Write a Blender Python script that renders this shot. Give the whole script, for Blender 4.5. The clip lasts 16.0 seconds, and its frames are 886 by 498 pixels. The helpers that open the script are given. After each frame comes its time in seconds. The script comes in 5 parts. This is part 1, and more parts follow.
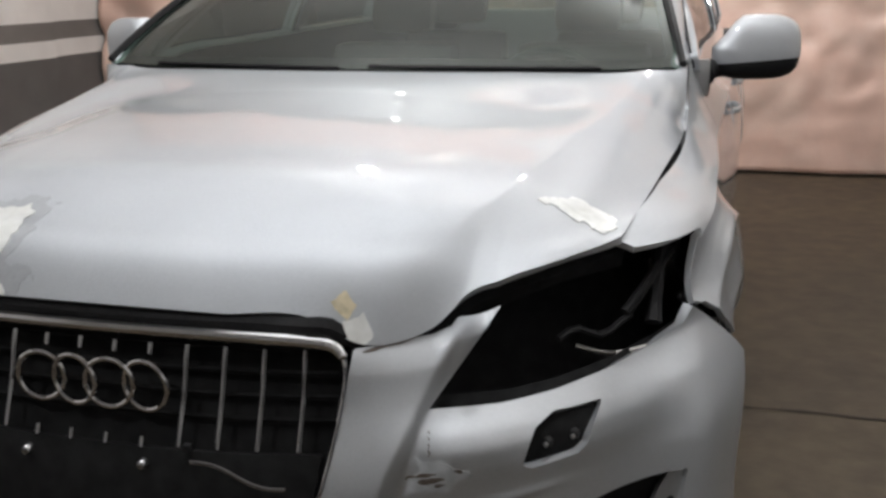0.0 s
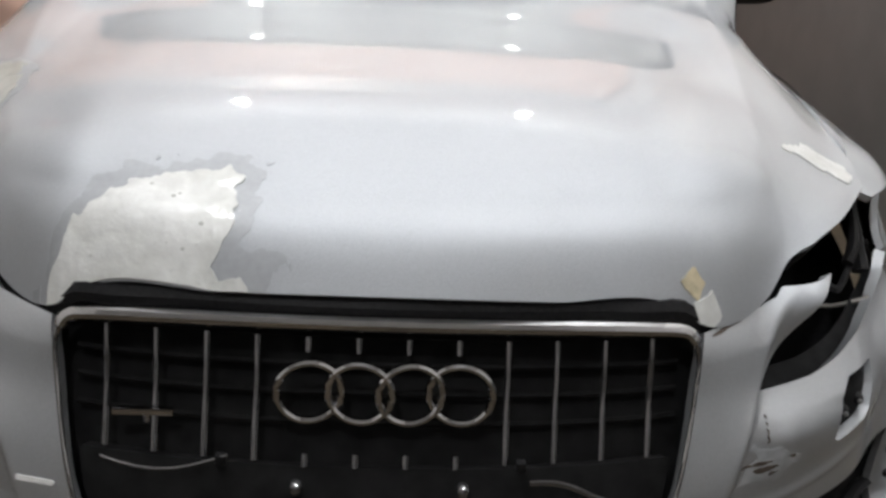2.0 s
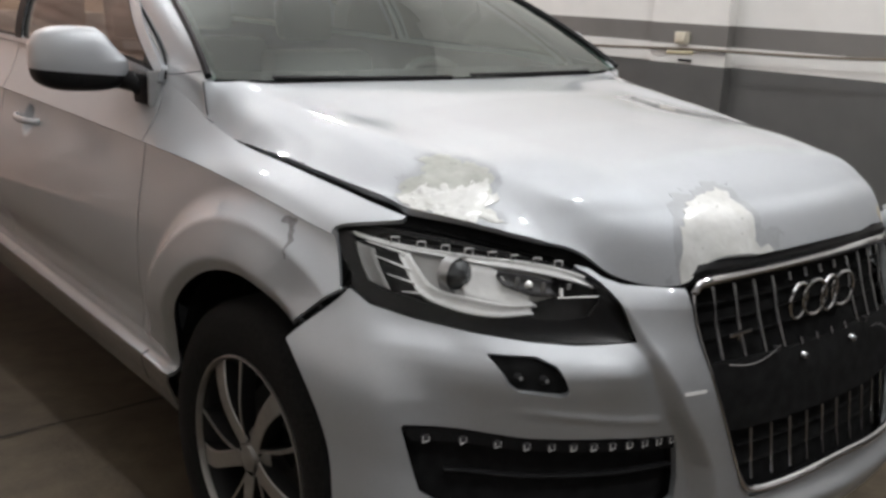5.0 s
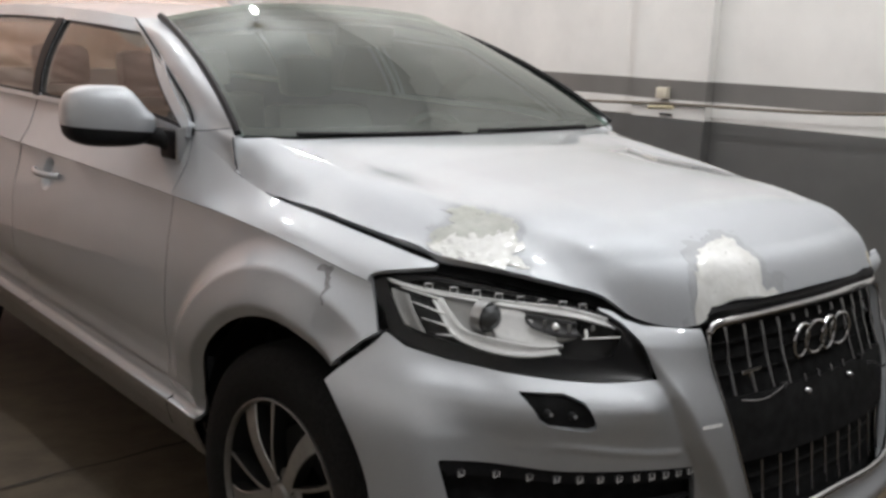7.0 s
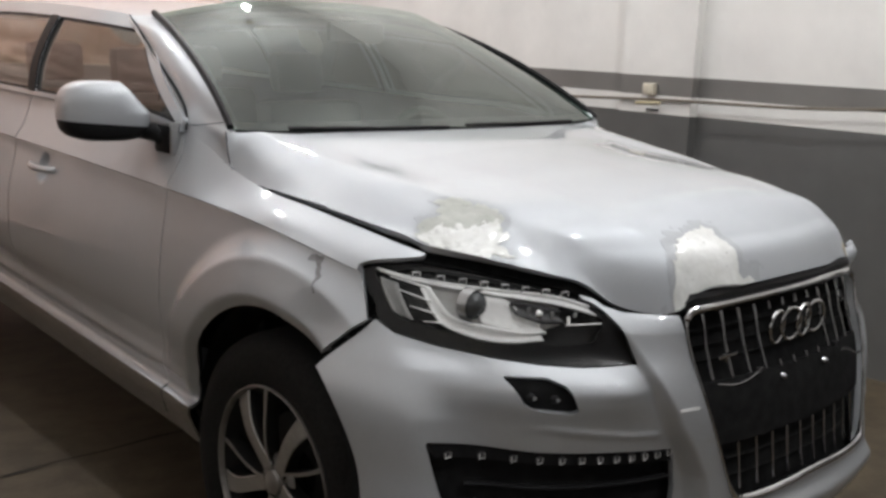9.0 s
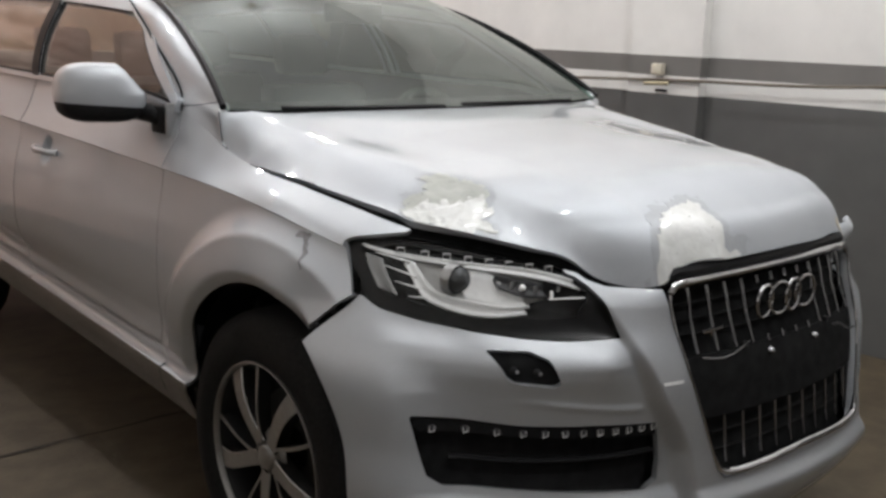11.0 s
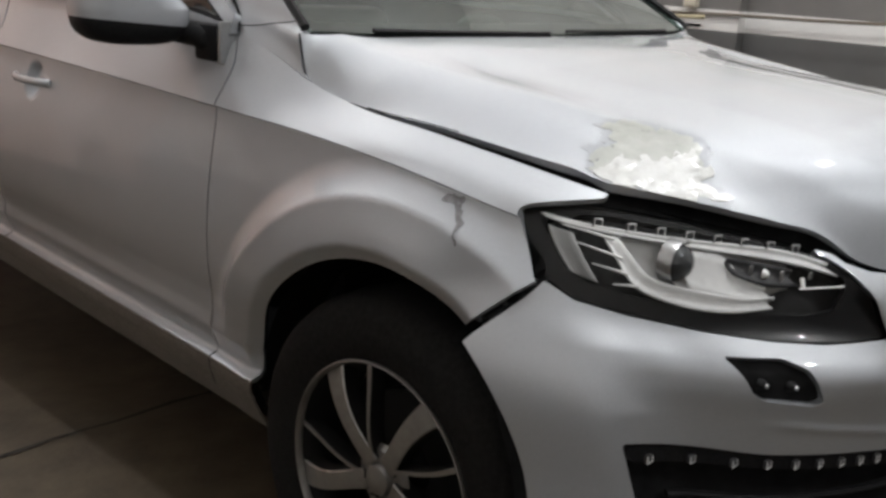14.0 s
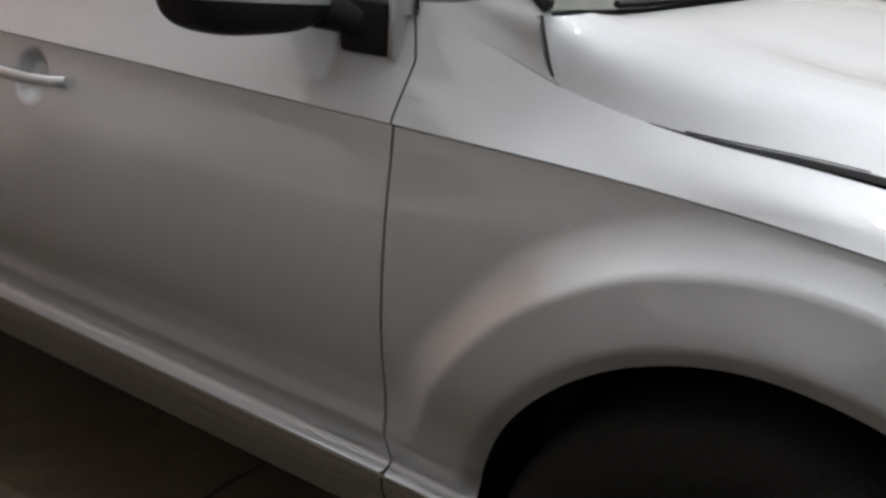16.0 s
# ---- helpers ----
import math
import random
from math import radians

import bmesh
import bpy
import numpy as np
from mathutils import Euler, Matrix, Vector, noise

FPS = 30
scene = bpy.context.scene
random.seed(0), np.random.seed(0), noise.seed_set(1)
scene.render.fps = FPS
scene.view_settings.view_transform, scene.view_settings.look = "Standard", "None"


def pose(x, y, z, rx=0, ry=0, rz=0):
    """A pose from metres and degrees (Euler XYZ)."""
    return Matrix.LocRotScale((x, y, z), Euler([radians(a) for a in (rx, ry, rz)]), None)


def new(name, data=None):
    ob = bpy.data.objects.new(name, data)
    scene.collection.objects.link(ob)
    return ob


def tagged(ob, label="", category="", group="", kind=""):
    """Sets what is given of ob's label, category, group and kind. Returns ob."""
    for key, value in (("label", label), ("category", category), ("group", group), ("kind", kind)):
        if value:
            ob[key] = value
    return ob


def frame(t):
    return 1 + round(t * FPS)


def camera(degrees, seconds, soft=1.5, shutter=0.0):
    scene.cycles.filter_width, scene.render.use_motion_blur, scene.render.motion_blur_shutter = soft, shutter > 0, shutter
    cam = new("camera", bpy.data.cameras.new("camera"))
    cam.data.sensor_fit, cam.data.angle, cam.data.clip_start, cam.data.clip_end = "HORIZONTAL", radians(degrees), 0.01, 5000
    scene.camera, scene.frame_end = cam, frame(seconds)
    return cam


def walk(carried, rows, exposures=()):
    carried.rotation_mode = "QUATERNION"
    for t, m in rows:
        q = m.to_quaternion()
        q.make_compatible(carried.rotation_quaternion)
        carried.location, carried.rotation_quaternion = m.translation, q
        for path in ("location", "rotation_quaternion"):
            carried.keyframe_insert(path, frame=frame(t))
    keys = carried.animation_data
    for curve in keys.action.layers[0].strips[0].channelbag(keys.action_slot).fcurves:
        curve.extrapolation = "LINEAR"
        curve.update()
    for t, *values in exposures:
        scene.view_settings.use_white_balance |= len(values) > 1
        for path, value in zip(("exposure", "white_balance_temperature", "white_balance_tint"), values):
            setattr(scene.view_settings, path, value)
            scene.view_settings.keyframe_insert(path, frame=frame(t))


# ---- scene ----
# ---- camera ----
cam = camera(48.25, 16.0, soft=3.0)
ROWS = [
    (0, 0.904, -1.153, 1.449, 74.83, 0.85, 15.96),
    (0.5, 0.785, -1.116, 1.411, 70.30, 2.30, 15.08),
    (1, 0.606, -1.084, 1.444, 68.02, 0.36, 12.56),
    (1.5, 0.318, -1.077, 1.433, 69.19, -1.73, 5.89),
    (2, -0.012, -1.007, 1.454, 69.41, -3.21, -2.81),
    (2.5, -0.363, -0.981, 1.455, 69.17, -2.90, -13.47),
    (3, -0.668, -1.008, 1.429, 70.38, -1.86, -20.80),
    (3.5, -1.026, -1.009, 1.421, 71.70, -2.42, -28.38),
    (4, -1.378, -0.984, 1.415, 72.80, -2.42, -35.05),
    (4.5, -1.714, -1.005, 1.448, 73.78, -2.37, -38.20),
    (5, -1.977, -1.001, 1.481, 75.38, -2.33, -39.92),
    (7.5, -2.177, -1.025, 1.501, 78.39, -2.35, -41.99),
    (8, -2.187, -1.040, 1.503, 78.30, -2.31, -42.09),
    (8.5, -2.201, -1.056, 1.505, 78.19, -2.39, -42.27),
    (9, -2.211, -1.075, 1.500, 78.19, -2.39, -42.39),
    (11.5, -2.132, -1.153, 1.475, 76.98, -1.65, -40.66),
    (12, -2.099, -1.103, 1.472, 76.07, -1.61, -40.25),
    (12.5, -2.032, -0.992, 1.465, 75.12, -1.41, -39.35),
    (13, -2.022, -0.844, 1.434, 74.85, -1.55, -39.84),
    (13.5, -2.109, -0.625, 1.415, 74.39, -2.41, -43.08),
    (14, -2.164, -0.371, 1.391, 74.02, -3.41, -46.38),
    (14.5, -2.114, -0.119, 1.403, 72.35, -2.68, -48.05),
    (15, -2.080, 0.133, 1.381, 71.93, -2.72, -50.04),
    (15.5, -2.099, 0.412, 1.390, 70.88, -3.21, -54.35),
    (16, -2.083, 0.667, 1.400, 69.84, -2.82, -56.43),
]
walk(cam, [(t, pose(x, y, z, rx, ry, rz)) for t, x, y, z, rx, ry, rz in ROWS])

# ---- world and lamps ----
world = bpy.data.worlds.new("world")
scene.world = world
world.use_nodes = True
world.node_tree.nodes["Background"].inputs[0].default_value = (0.80, 0.82, 0.85, 1)
world.node_tree.nodes["Background"].inputs[1].default_value = 0.02
CEILING = 4.45
# x, y, watts of the hanging bulbs: behind the windscreen, over the bonnet, ahead of the car
LAMPS = [(-1.05, 4.15, 88.0), (1.00, 4.10, 66.0), (-0.65, 0.45, 68.0), (1.05, 0.45, 74.0), (-0.5, -2.1, 78.0)]
scene.view_settings.exposure = 0.0

# ---- surfaces of the car: x across, y towards its tail, z up ----
def slopes(xs, ys):
    """Slopes of a smooth curve through the keys."""
    h = np.diff(xs).reshape((-1,) + (1,) * (ys.ndim - 1))
    d = np.diff(ys, axis=0) / h
    m = np.empty_like(ys)
    m[0], m[-1] = d[0], d[-1]
    if len(xs) > 2:
        a, b = h[:-1], h[1:]
        m[1:-1] = (d[:-1] * b + d[1:] * a) / (a + b)
        m[0], m[-1] = 1.5 * d[0] - 0.5 * m[1], 1.5 * d[-1] - 0.5 * m[-2]
    return m


def curve(xs, ys, x):
    """Values at x of the smooth curve through (xs, ys)."""
    xs, ys, x = np.asarray(xs, float), np.asarray(ys, float), np.asarray(x, float)
    m = slopes(xs, ys)
    i = np.clip(np.searchsorted(xs, x, side="right") - 1, 0, len(xs) - 2)
    h = xs[i + 1] - xs[i]
    t = (x - xs[i]) / h
    tail = (1,) * (ys.ndim - 1)
    t, h = t.reshape(t.shape + tail), h.reshape(h.shape + tail)
    return ((2 * t**3 - 3 * t**2 + 1) * ys[i] + (t**3 - 2 * t**2 + t) * h * m[i]
            + (3 * t**2 - 2 * t**3) * ys[i + 1] + (t**3 - t**2) * h * m[i + 1])


def net(us, vs, rows, u, v):
    """Grid [u, v] of points of the smooth surface whose rows (one for each of vs) hold a point for each of us."""
    lines = np.stack([curve(us, r, u) for r in rows])
    return np.swapaxes(curve(vs, lines, v), 0, 1)


def ease(a, b, x):
    t = np.clip((x - a) / (b - a), 0, 1)
    return t * t * (3 - 2 * t)


def inside(points, a, b, r=0.0):
    """Distance of (a, b) to the outline of a polygon, positive inside; r rounds the corners."""
    p = np.asarray(points, float)
    q = np.roll(p, -1, 0)
    best = np.full(np.shape(a), 9.0)
    odd = np.zeros(np.shape(a), bool)
    for (x0, y0), (x1, y1) in zip(p, q):
        dx, dy = x1 - x0, y1 - y0
        t = np.clip(((a - x0) * dx + (b - y0) * dy) / (dx * dx + dy * dy), 0, 1)
        best = np.minimum(best, np.hypot(a - x0 - t * dx, b - y0 - t * dy))
        if dy:
            odd ^= ((y0 > b) != (y1 > b)) & (a < x0 + (b - y0) * dx / dy)
    return np.where(odd, best, -best) + r


HUB = (0.92, 0.385)          # y, z of the front wheel's middle
ARCH = (0.92, 0.425, 0.42)   # y, z, radius of the front wheel opening
BASE = 3.0                   # wheelbase


def arch_gap(y, z):
    """Distance outside the nearer wheel opening."""
    near = np.where(y > ARCH[0] + BASE / 2, y - BASE, y)
    d = np.hypot(near - ARCH[0], np.maximum(z - ARCH[1], 0)) - ARCH[2]
    low = np.abs(near - ARCH[0]) - ARCH[2] + np.maximum(ARCH[1] - z, 0) * 0.25
    return np.where(z > ARCH[1], d, np.maximum(d, low))


# The nose: u from the middle round to the wheel opening, v from the lower lip to the bonnet's edge.
NOSE_U = [0, 0.2, 0.4, 0.55, 0.7, 0.82, 0.865, 0.92, 1.0]
NOSE_V = [0, 0.15, 0.33, 0.5, 0.68, 0.83, 1.0]


def level(z, ws, ys):
    return [(w, y, z) for w, y in zip(ws, ys)]


NOSE = [
    level(0.27, (0, 0.21, 0.42, 0.57, 0.71, 0.82, 0.862, 0.892, 0.915), (0.10, 0.11, 0.14, 0.19, 0.28, 0.39, 0.435, 0.51, 0.62)),
    level(0.42, (0, 0.21, 0.42, 0.58, 0.73, 0.858, 0.905, 0.937, 0.962), (0.005, 0.02, 0.062, 0.115, 0.21, 0.335, 0.392, 0.48, 0.64)),
    level(0.58, (0, 0.21, 0.415, 0.56, 0.71, 0.842, 0.895, 0.933, 0.962), (0.01, 0.022, 0.065, 0.12, 0.225, 0.355, 0.415, 0.505, 0.66)),
    level(0.74, (0, 0.21, 0.415, 0.56, 0.70, 0.828, 0.884, 0.926, 0.963), (0.02, 0.032, 0.075, 0.13, 0.235, 0.375, 0.443, 0.55, 0.71)),
    [(0, 0.055, 0.86), (0.21, 0.062, 0.86), (0.40, 0.098, 0.855), (0.505, 0.145, 0.84), (0.64, 0.25, 0.843), (0.75, 0.38, 0.858), (0.788, 0.432, 0.866), (0.825, 0.495, 0.876), (0.866, 0.59, 0.893)],
    [(0, 0.062, 0.92), (0.20, 0.07, 0.92), (0.40, 0.105, 0.915), (0.52, 0.185, 0.91), (0.64, 0.31, 0.93), (0.74, 0.43, 0.948), (0.775, 0.478, 0.952), (0.81, 0.537, 0.955), (0.855, 0.635, 0.952)],
    [(0, 0.068, 0.972), (0.20, 0.078, 0.972), (0.395, 0.113, 0.942), (0.533, 0.245, 0.968), (0.635, 0.37, 1.005), (0.715, 0.49, 1.022), (0.750, 0.538, 1.024), (0.787, 0.595, 1.022), (0.842, 0.68, 1.004)],
]


def nose(u, v):
    p = net(NOSE_U, NOSE_V, [np.array(r, float) for r in NOSE], u, v)
    w, z = p[..., 0], p[..., 2]
    # the shield round the grille stands proud of the rest
    edge = np.interp(z, (0.42, 0.48, 0.58, 0.64, 0.70, 0.84, 0.97), (0.385, 0.392, 0.402, 0.425, 0.458, 0.508, 0.56))
    p[..., 1] -= np.interp(z, (0.27, 0.45, 0.55, 0.74, 0.90, 0.97), (0.03, 0.055, 0.052, 0.034, 0.016, 0.0)) * ease(0, 0.020, edge - w)
    # a rounded shoulder under the headlamp, undercut below
    p[..., 1] -= curve([0.68, 0.72, 0.76, 0.785, 0.800, 0.842, 0.90], [0, 0.004, 0.017, 0.025, 0.024, 0, 0], np.clip(z, 0.68, 0.90)) * ease(0.46, 0.56, w) * ease(0.90, 0.80, w)
    # the lower lip juts out under the grille, and a ridge stands ahead of the wheel opening
    p[..., 1] -= 0.020 * ease(0.500, 0.458, z) * ease(0.94, 0.80, w)
    past = np.asarray(u)[:, None] - np.interp(z, (0.36, 0.55, 0.709, 0.806, 0.883), (0.865, 0.868, 0.882, 0.925, 1.0))
    flare = 0.010 * ease(-0.075, -0.01, past) - 0.009 * np.exp(-(((past + 0.10) / 0.05) ** 2))
    flare *= ease(0.895, 0.80, z) * ease(0.36, 0.46, z)
    p[..., 0] += flare
    p[..., 1] -= flare
    # a crisp crease below the washer
    line = np.interp(w, (0.47, 0.53, 0.68), (0.680, 0.684, 0.702))
    p[..., 1] -= 0.0045 * np.exp(-(((z - line) / 0.0065) ** 2)) * ease(0.455, 0.475, w) * ease(0.74, 0.64, w)
    return p


# The bonnet: s from the middle to the wing, t from its front edge to the windscreen.
HOOD_S = [0, 0.3, 0.49, 0.55, 0.66, 0.72, 0.80, 0.88, 1.0]
HOOD_T = [0, 0.025, 0.08, 0.2, 0.45, 0.75, 0.93, 0.972, 1.0]
HOOD_FRONT = np.array([(0, 0.062), (0.20, 0.072), (0.355, 0.098), (0.402, 0.108), (0.505, 0.205), (0.543, 0.258), (0.590, 0.32), (0.645, 0.385), (0.745, 0.55)])
HOOD_REAR = np.array([(0, 1.215), (0.23, 1.22), (0.38, 1.238), (0.43, 1.245), (0.545, 1.265), (0.61, 1.278), (0.685, 1.293), (0.757, 1.320), (0.803, 1.334)])
HOOD_Z = np.array([
    (0.989, 0.985, 0.975, 0.945, 0.951, 0.993, 1.013, 1.026, 1.048),
    (1.039, 1.038, 1.031, 1.014, 1.003, 1.018, 1.027, 1.036, 1.051),
    (1.076, 1.077, 1.076, 1.072, 1.061, 1.057, 1.052, 1.051, 1.062),
    (1.118, 1.119, 1.120, 1.120, 1.115, 1.110, 1.098, 1.087, 1.073),
    (1.170, 1.171, 1.171, 1.171, 1.167, 1.162, 1.147, 1.129, 1.094),
    (1.209, 1.208, 1.206, 1.205, 1.201, 1.197, 1.184, 1.165, 1.107),
    (1.2265, 1.2265, 1.226, 1.2255, 1.223, 1.2195, 1.211, 1.196, 1.129),
    (1.2302, 1.2302, 1.2297, 1.2290, 1.2268, 1.2245, 1.2195, 1.2125, 1.157),
    (1.232, 1.232, 1.2315, 1.231, 1.229, 1.227, 1.226, 1.228, 1.233),
])


def hood(s, t):
    rows = []
    for k, tt in enumerate(HOOD_T):
        xy = HOOD_FRONT * (1 - tt) + HOOD_REAR * tt
        xy[:, 0] += np.array([0, 0, 0, 0, 0.002, 0.004, 0.008, 0.014, 0.027]) * 4 * tt * (1 - tt)
        rows.append(np.column_stack([xy, HOOD_Z[k]]))
    p = net(HOOD_S, HOOD_T, rows, s, t)
    # the middle sinks behind the front bend and kicks up again towards the windscreen
    p[..., 2] -= 0.020 * ease(0.30, 0.85, p[..., 1]) * ease(1.21, 0.93, p[..., 1]) * ease(0.70, 0.50, p[..., 0])
    # and it is crowned across
    p[..., 2] += (0.028 * np.maximum(0, 1 - (p[..., 0] / 0.58) ** 2) - 0.007 * ease(0.70, 0.50, p[..., 0])) * ease(0.10, 0.34, p[..., 1]) * ease(1.21, 0.95, p[..., 1])
    # a long crease runs from the grille's corner to the windscreen
    off = p[..., 0] - np.interp(p[..., 1], (0.10, 0.163, 0.27, 0.43, 0.65, 0.90, 1.20, 1.35), (0.405, 0.445, 0.500, 0.550, 0.605, 0.652, 0.700, 0.72))
    p[..., 2] += 0.0085 * np.exp(-np.sqrt(off**2 + 0.003**2) / 0.055) * ease(0.12, 0.22, p[..., 1]) * ease(0.0, 0.05, np.asarray(s)[:, None] - 0 * p[..., 2])
    return p


# The flank: y along the car, v from the sill up to the bonnet's edge or the window line.
SIDE_V = [0, 0.1, 0.125, 0.19, 0.27, 0.42, 0.60, 0.715, 0.74, 0.87, 1.0]


def sill_z(y):
    """Height of the line between doors and sill."""
    return 0.466 + 0.034 * (np.clip(y, 1.2, 4.2) - 1.5)


def side_lines(y):
    def key(*pairs):
        return curve([a for a, _ in pairs], [b for _, b in pairs], y)

    crease_w = key((0.5, 0.835), (0.68, 0.868), (0.85, 0.884), (1.5, 0.884), (2.3, 0.905), (3.2, 0.912), (4.2, 0.90), (5.05, 0.80))
    crease_z = key((0.5, 0.965), (0.68, 0.99), (0.85, 1.018), (1.1, 1.041), (1.5, 1.055), (2.3, 1.085), (3.2, 1.105), (5.05, 1.13))
    top_w = key((0.5, 0.725), (0.56, 0.757), (0.75, 0.79), (0.9, 0.807), (1.15, 0.815), (1.29, 0.811), (1.42, 0.811), (1.6, 0.808), (2.3, 0.82), (3.2, 0.825), (4.2, 0.80), (5.05, 0.66))
    top_z = key((0.5, 1.02), (0.56, 1.035), (0.75, 1.064), (0.9, 1.084), (1.15, 1.110), (1.29, 1.139), (1.42, 1.185), (1.6, 1.225), (2.3, 1.25), (3.2, 1.265), (5.05, 1.29))
    tail = -0.12 * ease(4.2, 5.05, y) ** 2
    return [
        (0.882 + tail, sill_z(y) - 0.118), (0.917 + tail, sill_z(y)), (0.904 + tail, sill_z(y) + 0.012), (0.899 + tail, sill_z(y) + 0.042), (0.902 + tail, sill_z(y) + 0.10),
        (key((0.5, 0.935), (1.0, 0.92), (1.5, 0.917), (2.3, 0.94), (5.05, 0.945)) + tail, 0.70 + 0 * y),
        (key((0.5, 0.885), (0.8, 0.905), (1.5, 0.906), (2.3, 0.936), (5.05, 0.94)) + tail, 0.70 + (crease_z - 0.70) * 0.55),
        (crease_w + 0.004, crease_z - 0.03), (crease_w, crease_z),
        (crease_w * 0.52 + top_w * 0.48 + 0.012 - 0.016 * ease(0.9, 1.3, y), crease_z * 0.52 + top_z * 0.48), (top_w, top_z),
    ]


def side(y, v):
    lines = [np.column_stack([w, y, z]) for w, z in side_lines(np.asarray(y, float))]
    sharp = 8  # the crease divides the flank
    low = np.swapaxes(curve(SIDE_V[:sharp + 1], np.stack(lines[:sharp + 1]), np.minimum(v, SIDE_V[sharp])), 0, 1)
    high = np.swapaxes(curve(SIDE_V[sharp:], np.stack(lines[sharp:]), np.maximum(v, SIDE_V[sharp])), 0, 1)
    p = np.where((np.asarray(v) <= SIDE_V[sharp])[None, :, None], low, high)
    yy, zz = p[..., 1], p[..., 2]
    near = np.where(yy > ARCH[0] + BASE / 2, yy - BASE, yy)
    r = np.hypot(near - ARCH[0], zz - ARCH[1])
    # the flare swells to a crisp crest, runs flat and turns in at the lip
    swell = np.clip((0.615 - r) / 0.075, 0, 1) ** 1.8
    p[..., 0] += np.where(yy > ARCH[0] + BASE / 2, 0.4, 1.0) * (0.042 - 0.018 * ease(0.86, 0.70, near) * ease(0.95, 0.85, zz)) * swell * ease(0.46, 0.72, zz)
    p[..., 0] += 0.004 * ease(0.54, 0.45, r) - 0.75 * np.maximum(0, 0.447 - np.maximum(r, 0.40)) * ease(0.44, 0.52, zz)
    # a crisp edge along the sill with a groove above it
    lift = zz - sill_z(yy)
    p[..., 0] += 0.006 * np.exp(-((lift / 0.005) ** 2)) - 0.002 * np.exp(-(((lift - 0.014) / 0.008) ** 2)) - 0.002 * np.exp(-(((lift + 0.045) / 0.006) ** 2))
    # the doors flare out to a low crease and tuck in below it
    p[..., 0] += np.interp(lift, (0.0, 0.006, 0.071, 0.077, 0.105, 0.155), (0, -0.006, 0.014, 0.0135, 0.007, 0)) * ease(1.22, 1.42, yy) * ease(4.3, 4.0, yy)
    # the flank is undercut just below the crease
    vv = np.asarray(v)[None, :]
    p[..., 0] -= 0.008 * ease(0.7395, 0.7360, vv) * ease(0.44, 0.735, vv) ** 2
    return p

# ---- materials ----
def mat(name, base, rough=0.5, metal=0.0, coat=0.0, grain=0.0, scale=40.0, bump=0.0, bump_scale=60.0, wear=None, wear_scale=3.0, wear_amount=0.4, spec=None):
    """A surface with two scales of variation: fine grain in the colour and broad wear towards a second colour."""
    m = bpy.data.materials.new(name)
    m.use_nodes = True
    n, links = m.node_tree.nodes, m.node_tree.links
    b = n["Principled BSDF"]
    b.inputs["Base Color"].default_value = (*base, 1)
    b.inputs["Roughness"].default_value = rough
    b.inputs["Metallic"].default_value = metal
    b.inputs["Coat Weight"].default_value = coat
    b.inputs["Coat Roughness"].default_value = 0.02
    b.inputs["Coat IOR"].default_value = 1.6
    if spec is not None:
        b.inputs["Specular IOR Level"].default_value = spec
    co = n.new("ShaderNodeTexCoord")
    colour = None
    if wear:
        t = n.new("ShaderNodeTexNoise")
        t.inputs["Scale"].default_value, t.inputs["Detail"].default_value, t.inputs["Roughness"].default_value = wear_scale, 6, 0.62
        links.new(co.outputs["Object"], t.inputs["Vector"])
        r = n.new("ShaderNodeMapRange")
        r.inputs[1].default_value, r.inputs[2].default_value, r.inputs[4].default_value = 0.42, 0.72, wear_amount
        links.new(t.outputs["Fac"], r.inputs[0])
        mix = n.new("ShaderNodeMix")
        mix.data_type = "RGBA"
        mix.inputs[6].default_value, mix.inputs[7].default_value = (*base, 1), (*wear, 1)
        links.new(r.outputs[0], mix.inputs[0])
        colour = mix.outputs[2]
    if grain:
        t = n.new("ShaderNodeTexNoise")
        t.inputs["Scale"].default_value, t.inputs["Detail"].default_value = scale, 4
        links.new(co.outputs["Object"], t.inputs["Vector"])
        r = n.new("ShaderNodeMapRange")
        r.inputs[1].default_value, r.inputs[2].default_value, r.inputs[3].default_value, r.inputs[4].default_value = 0.3, 0.7, 1 - grain, 1 + grain
        links.new(t.outputs["Fac"], r.inputs[0])
        mul = n.new("ShaderNodeMix")
        mul.data_type, mul.blend_type = "RGBA", "MULTIPLY"
        mul.inputs[0].default_value = 1
        mul.inputs[6].default_value = (*base, 1)
        if colour:
            links.new(colour, mul.inputs[6])
        links.new(r.outputs[0], mul.inputs[7])
        colour = mul.outputs[2]
    if colour:
        links.new(colour, b.inputs["Base Color"])
    if bump:
        t = n.new("ShaderNodeTexNoise")
        t.inputs["Scale"].default_value, t.inputs["Detail"].default_value = bump_scale, 5
        links.new(co.outputs["Object"], t.inputs["Vector"])
        k = n.new("ShaderNodeBump")
        k.inputs["Strength"].default_value, k.inputs["Distance"].default_value = bump, 0.01
        links.new(t.outputs["Fac"], k.inputs["Height"])
        links.new(k.outputs[0], b.inputs["Normal"])
    return m


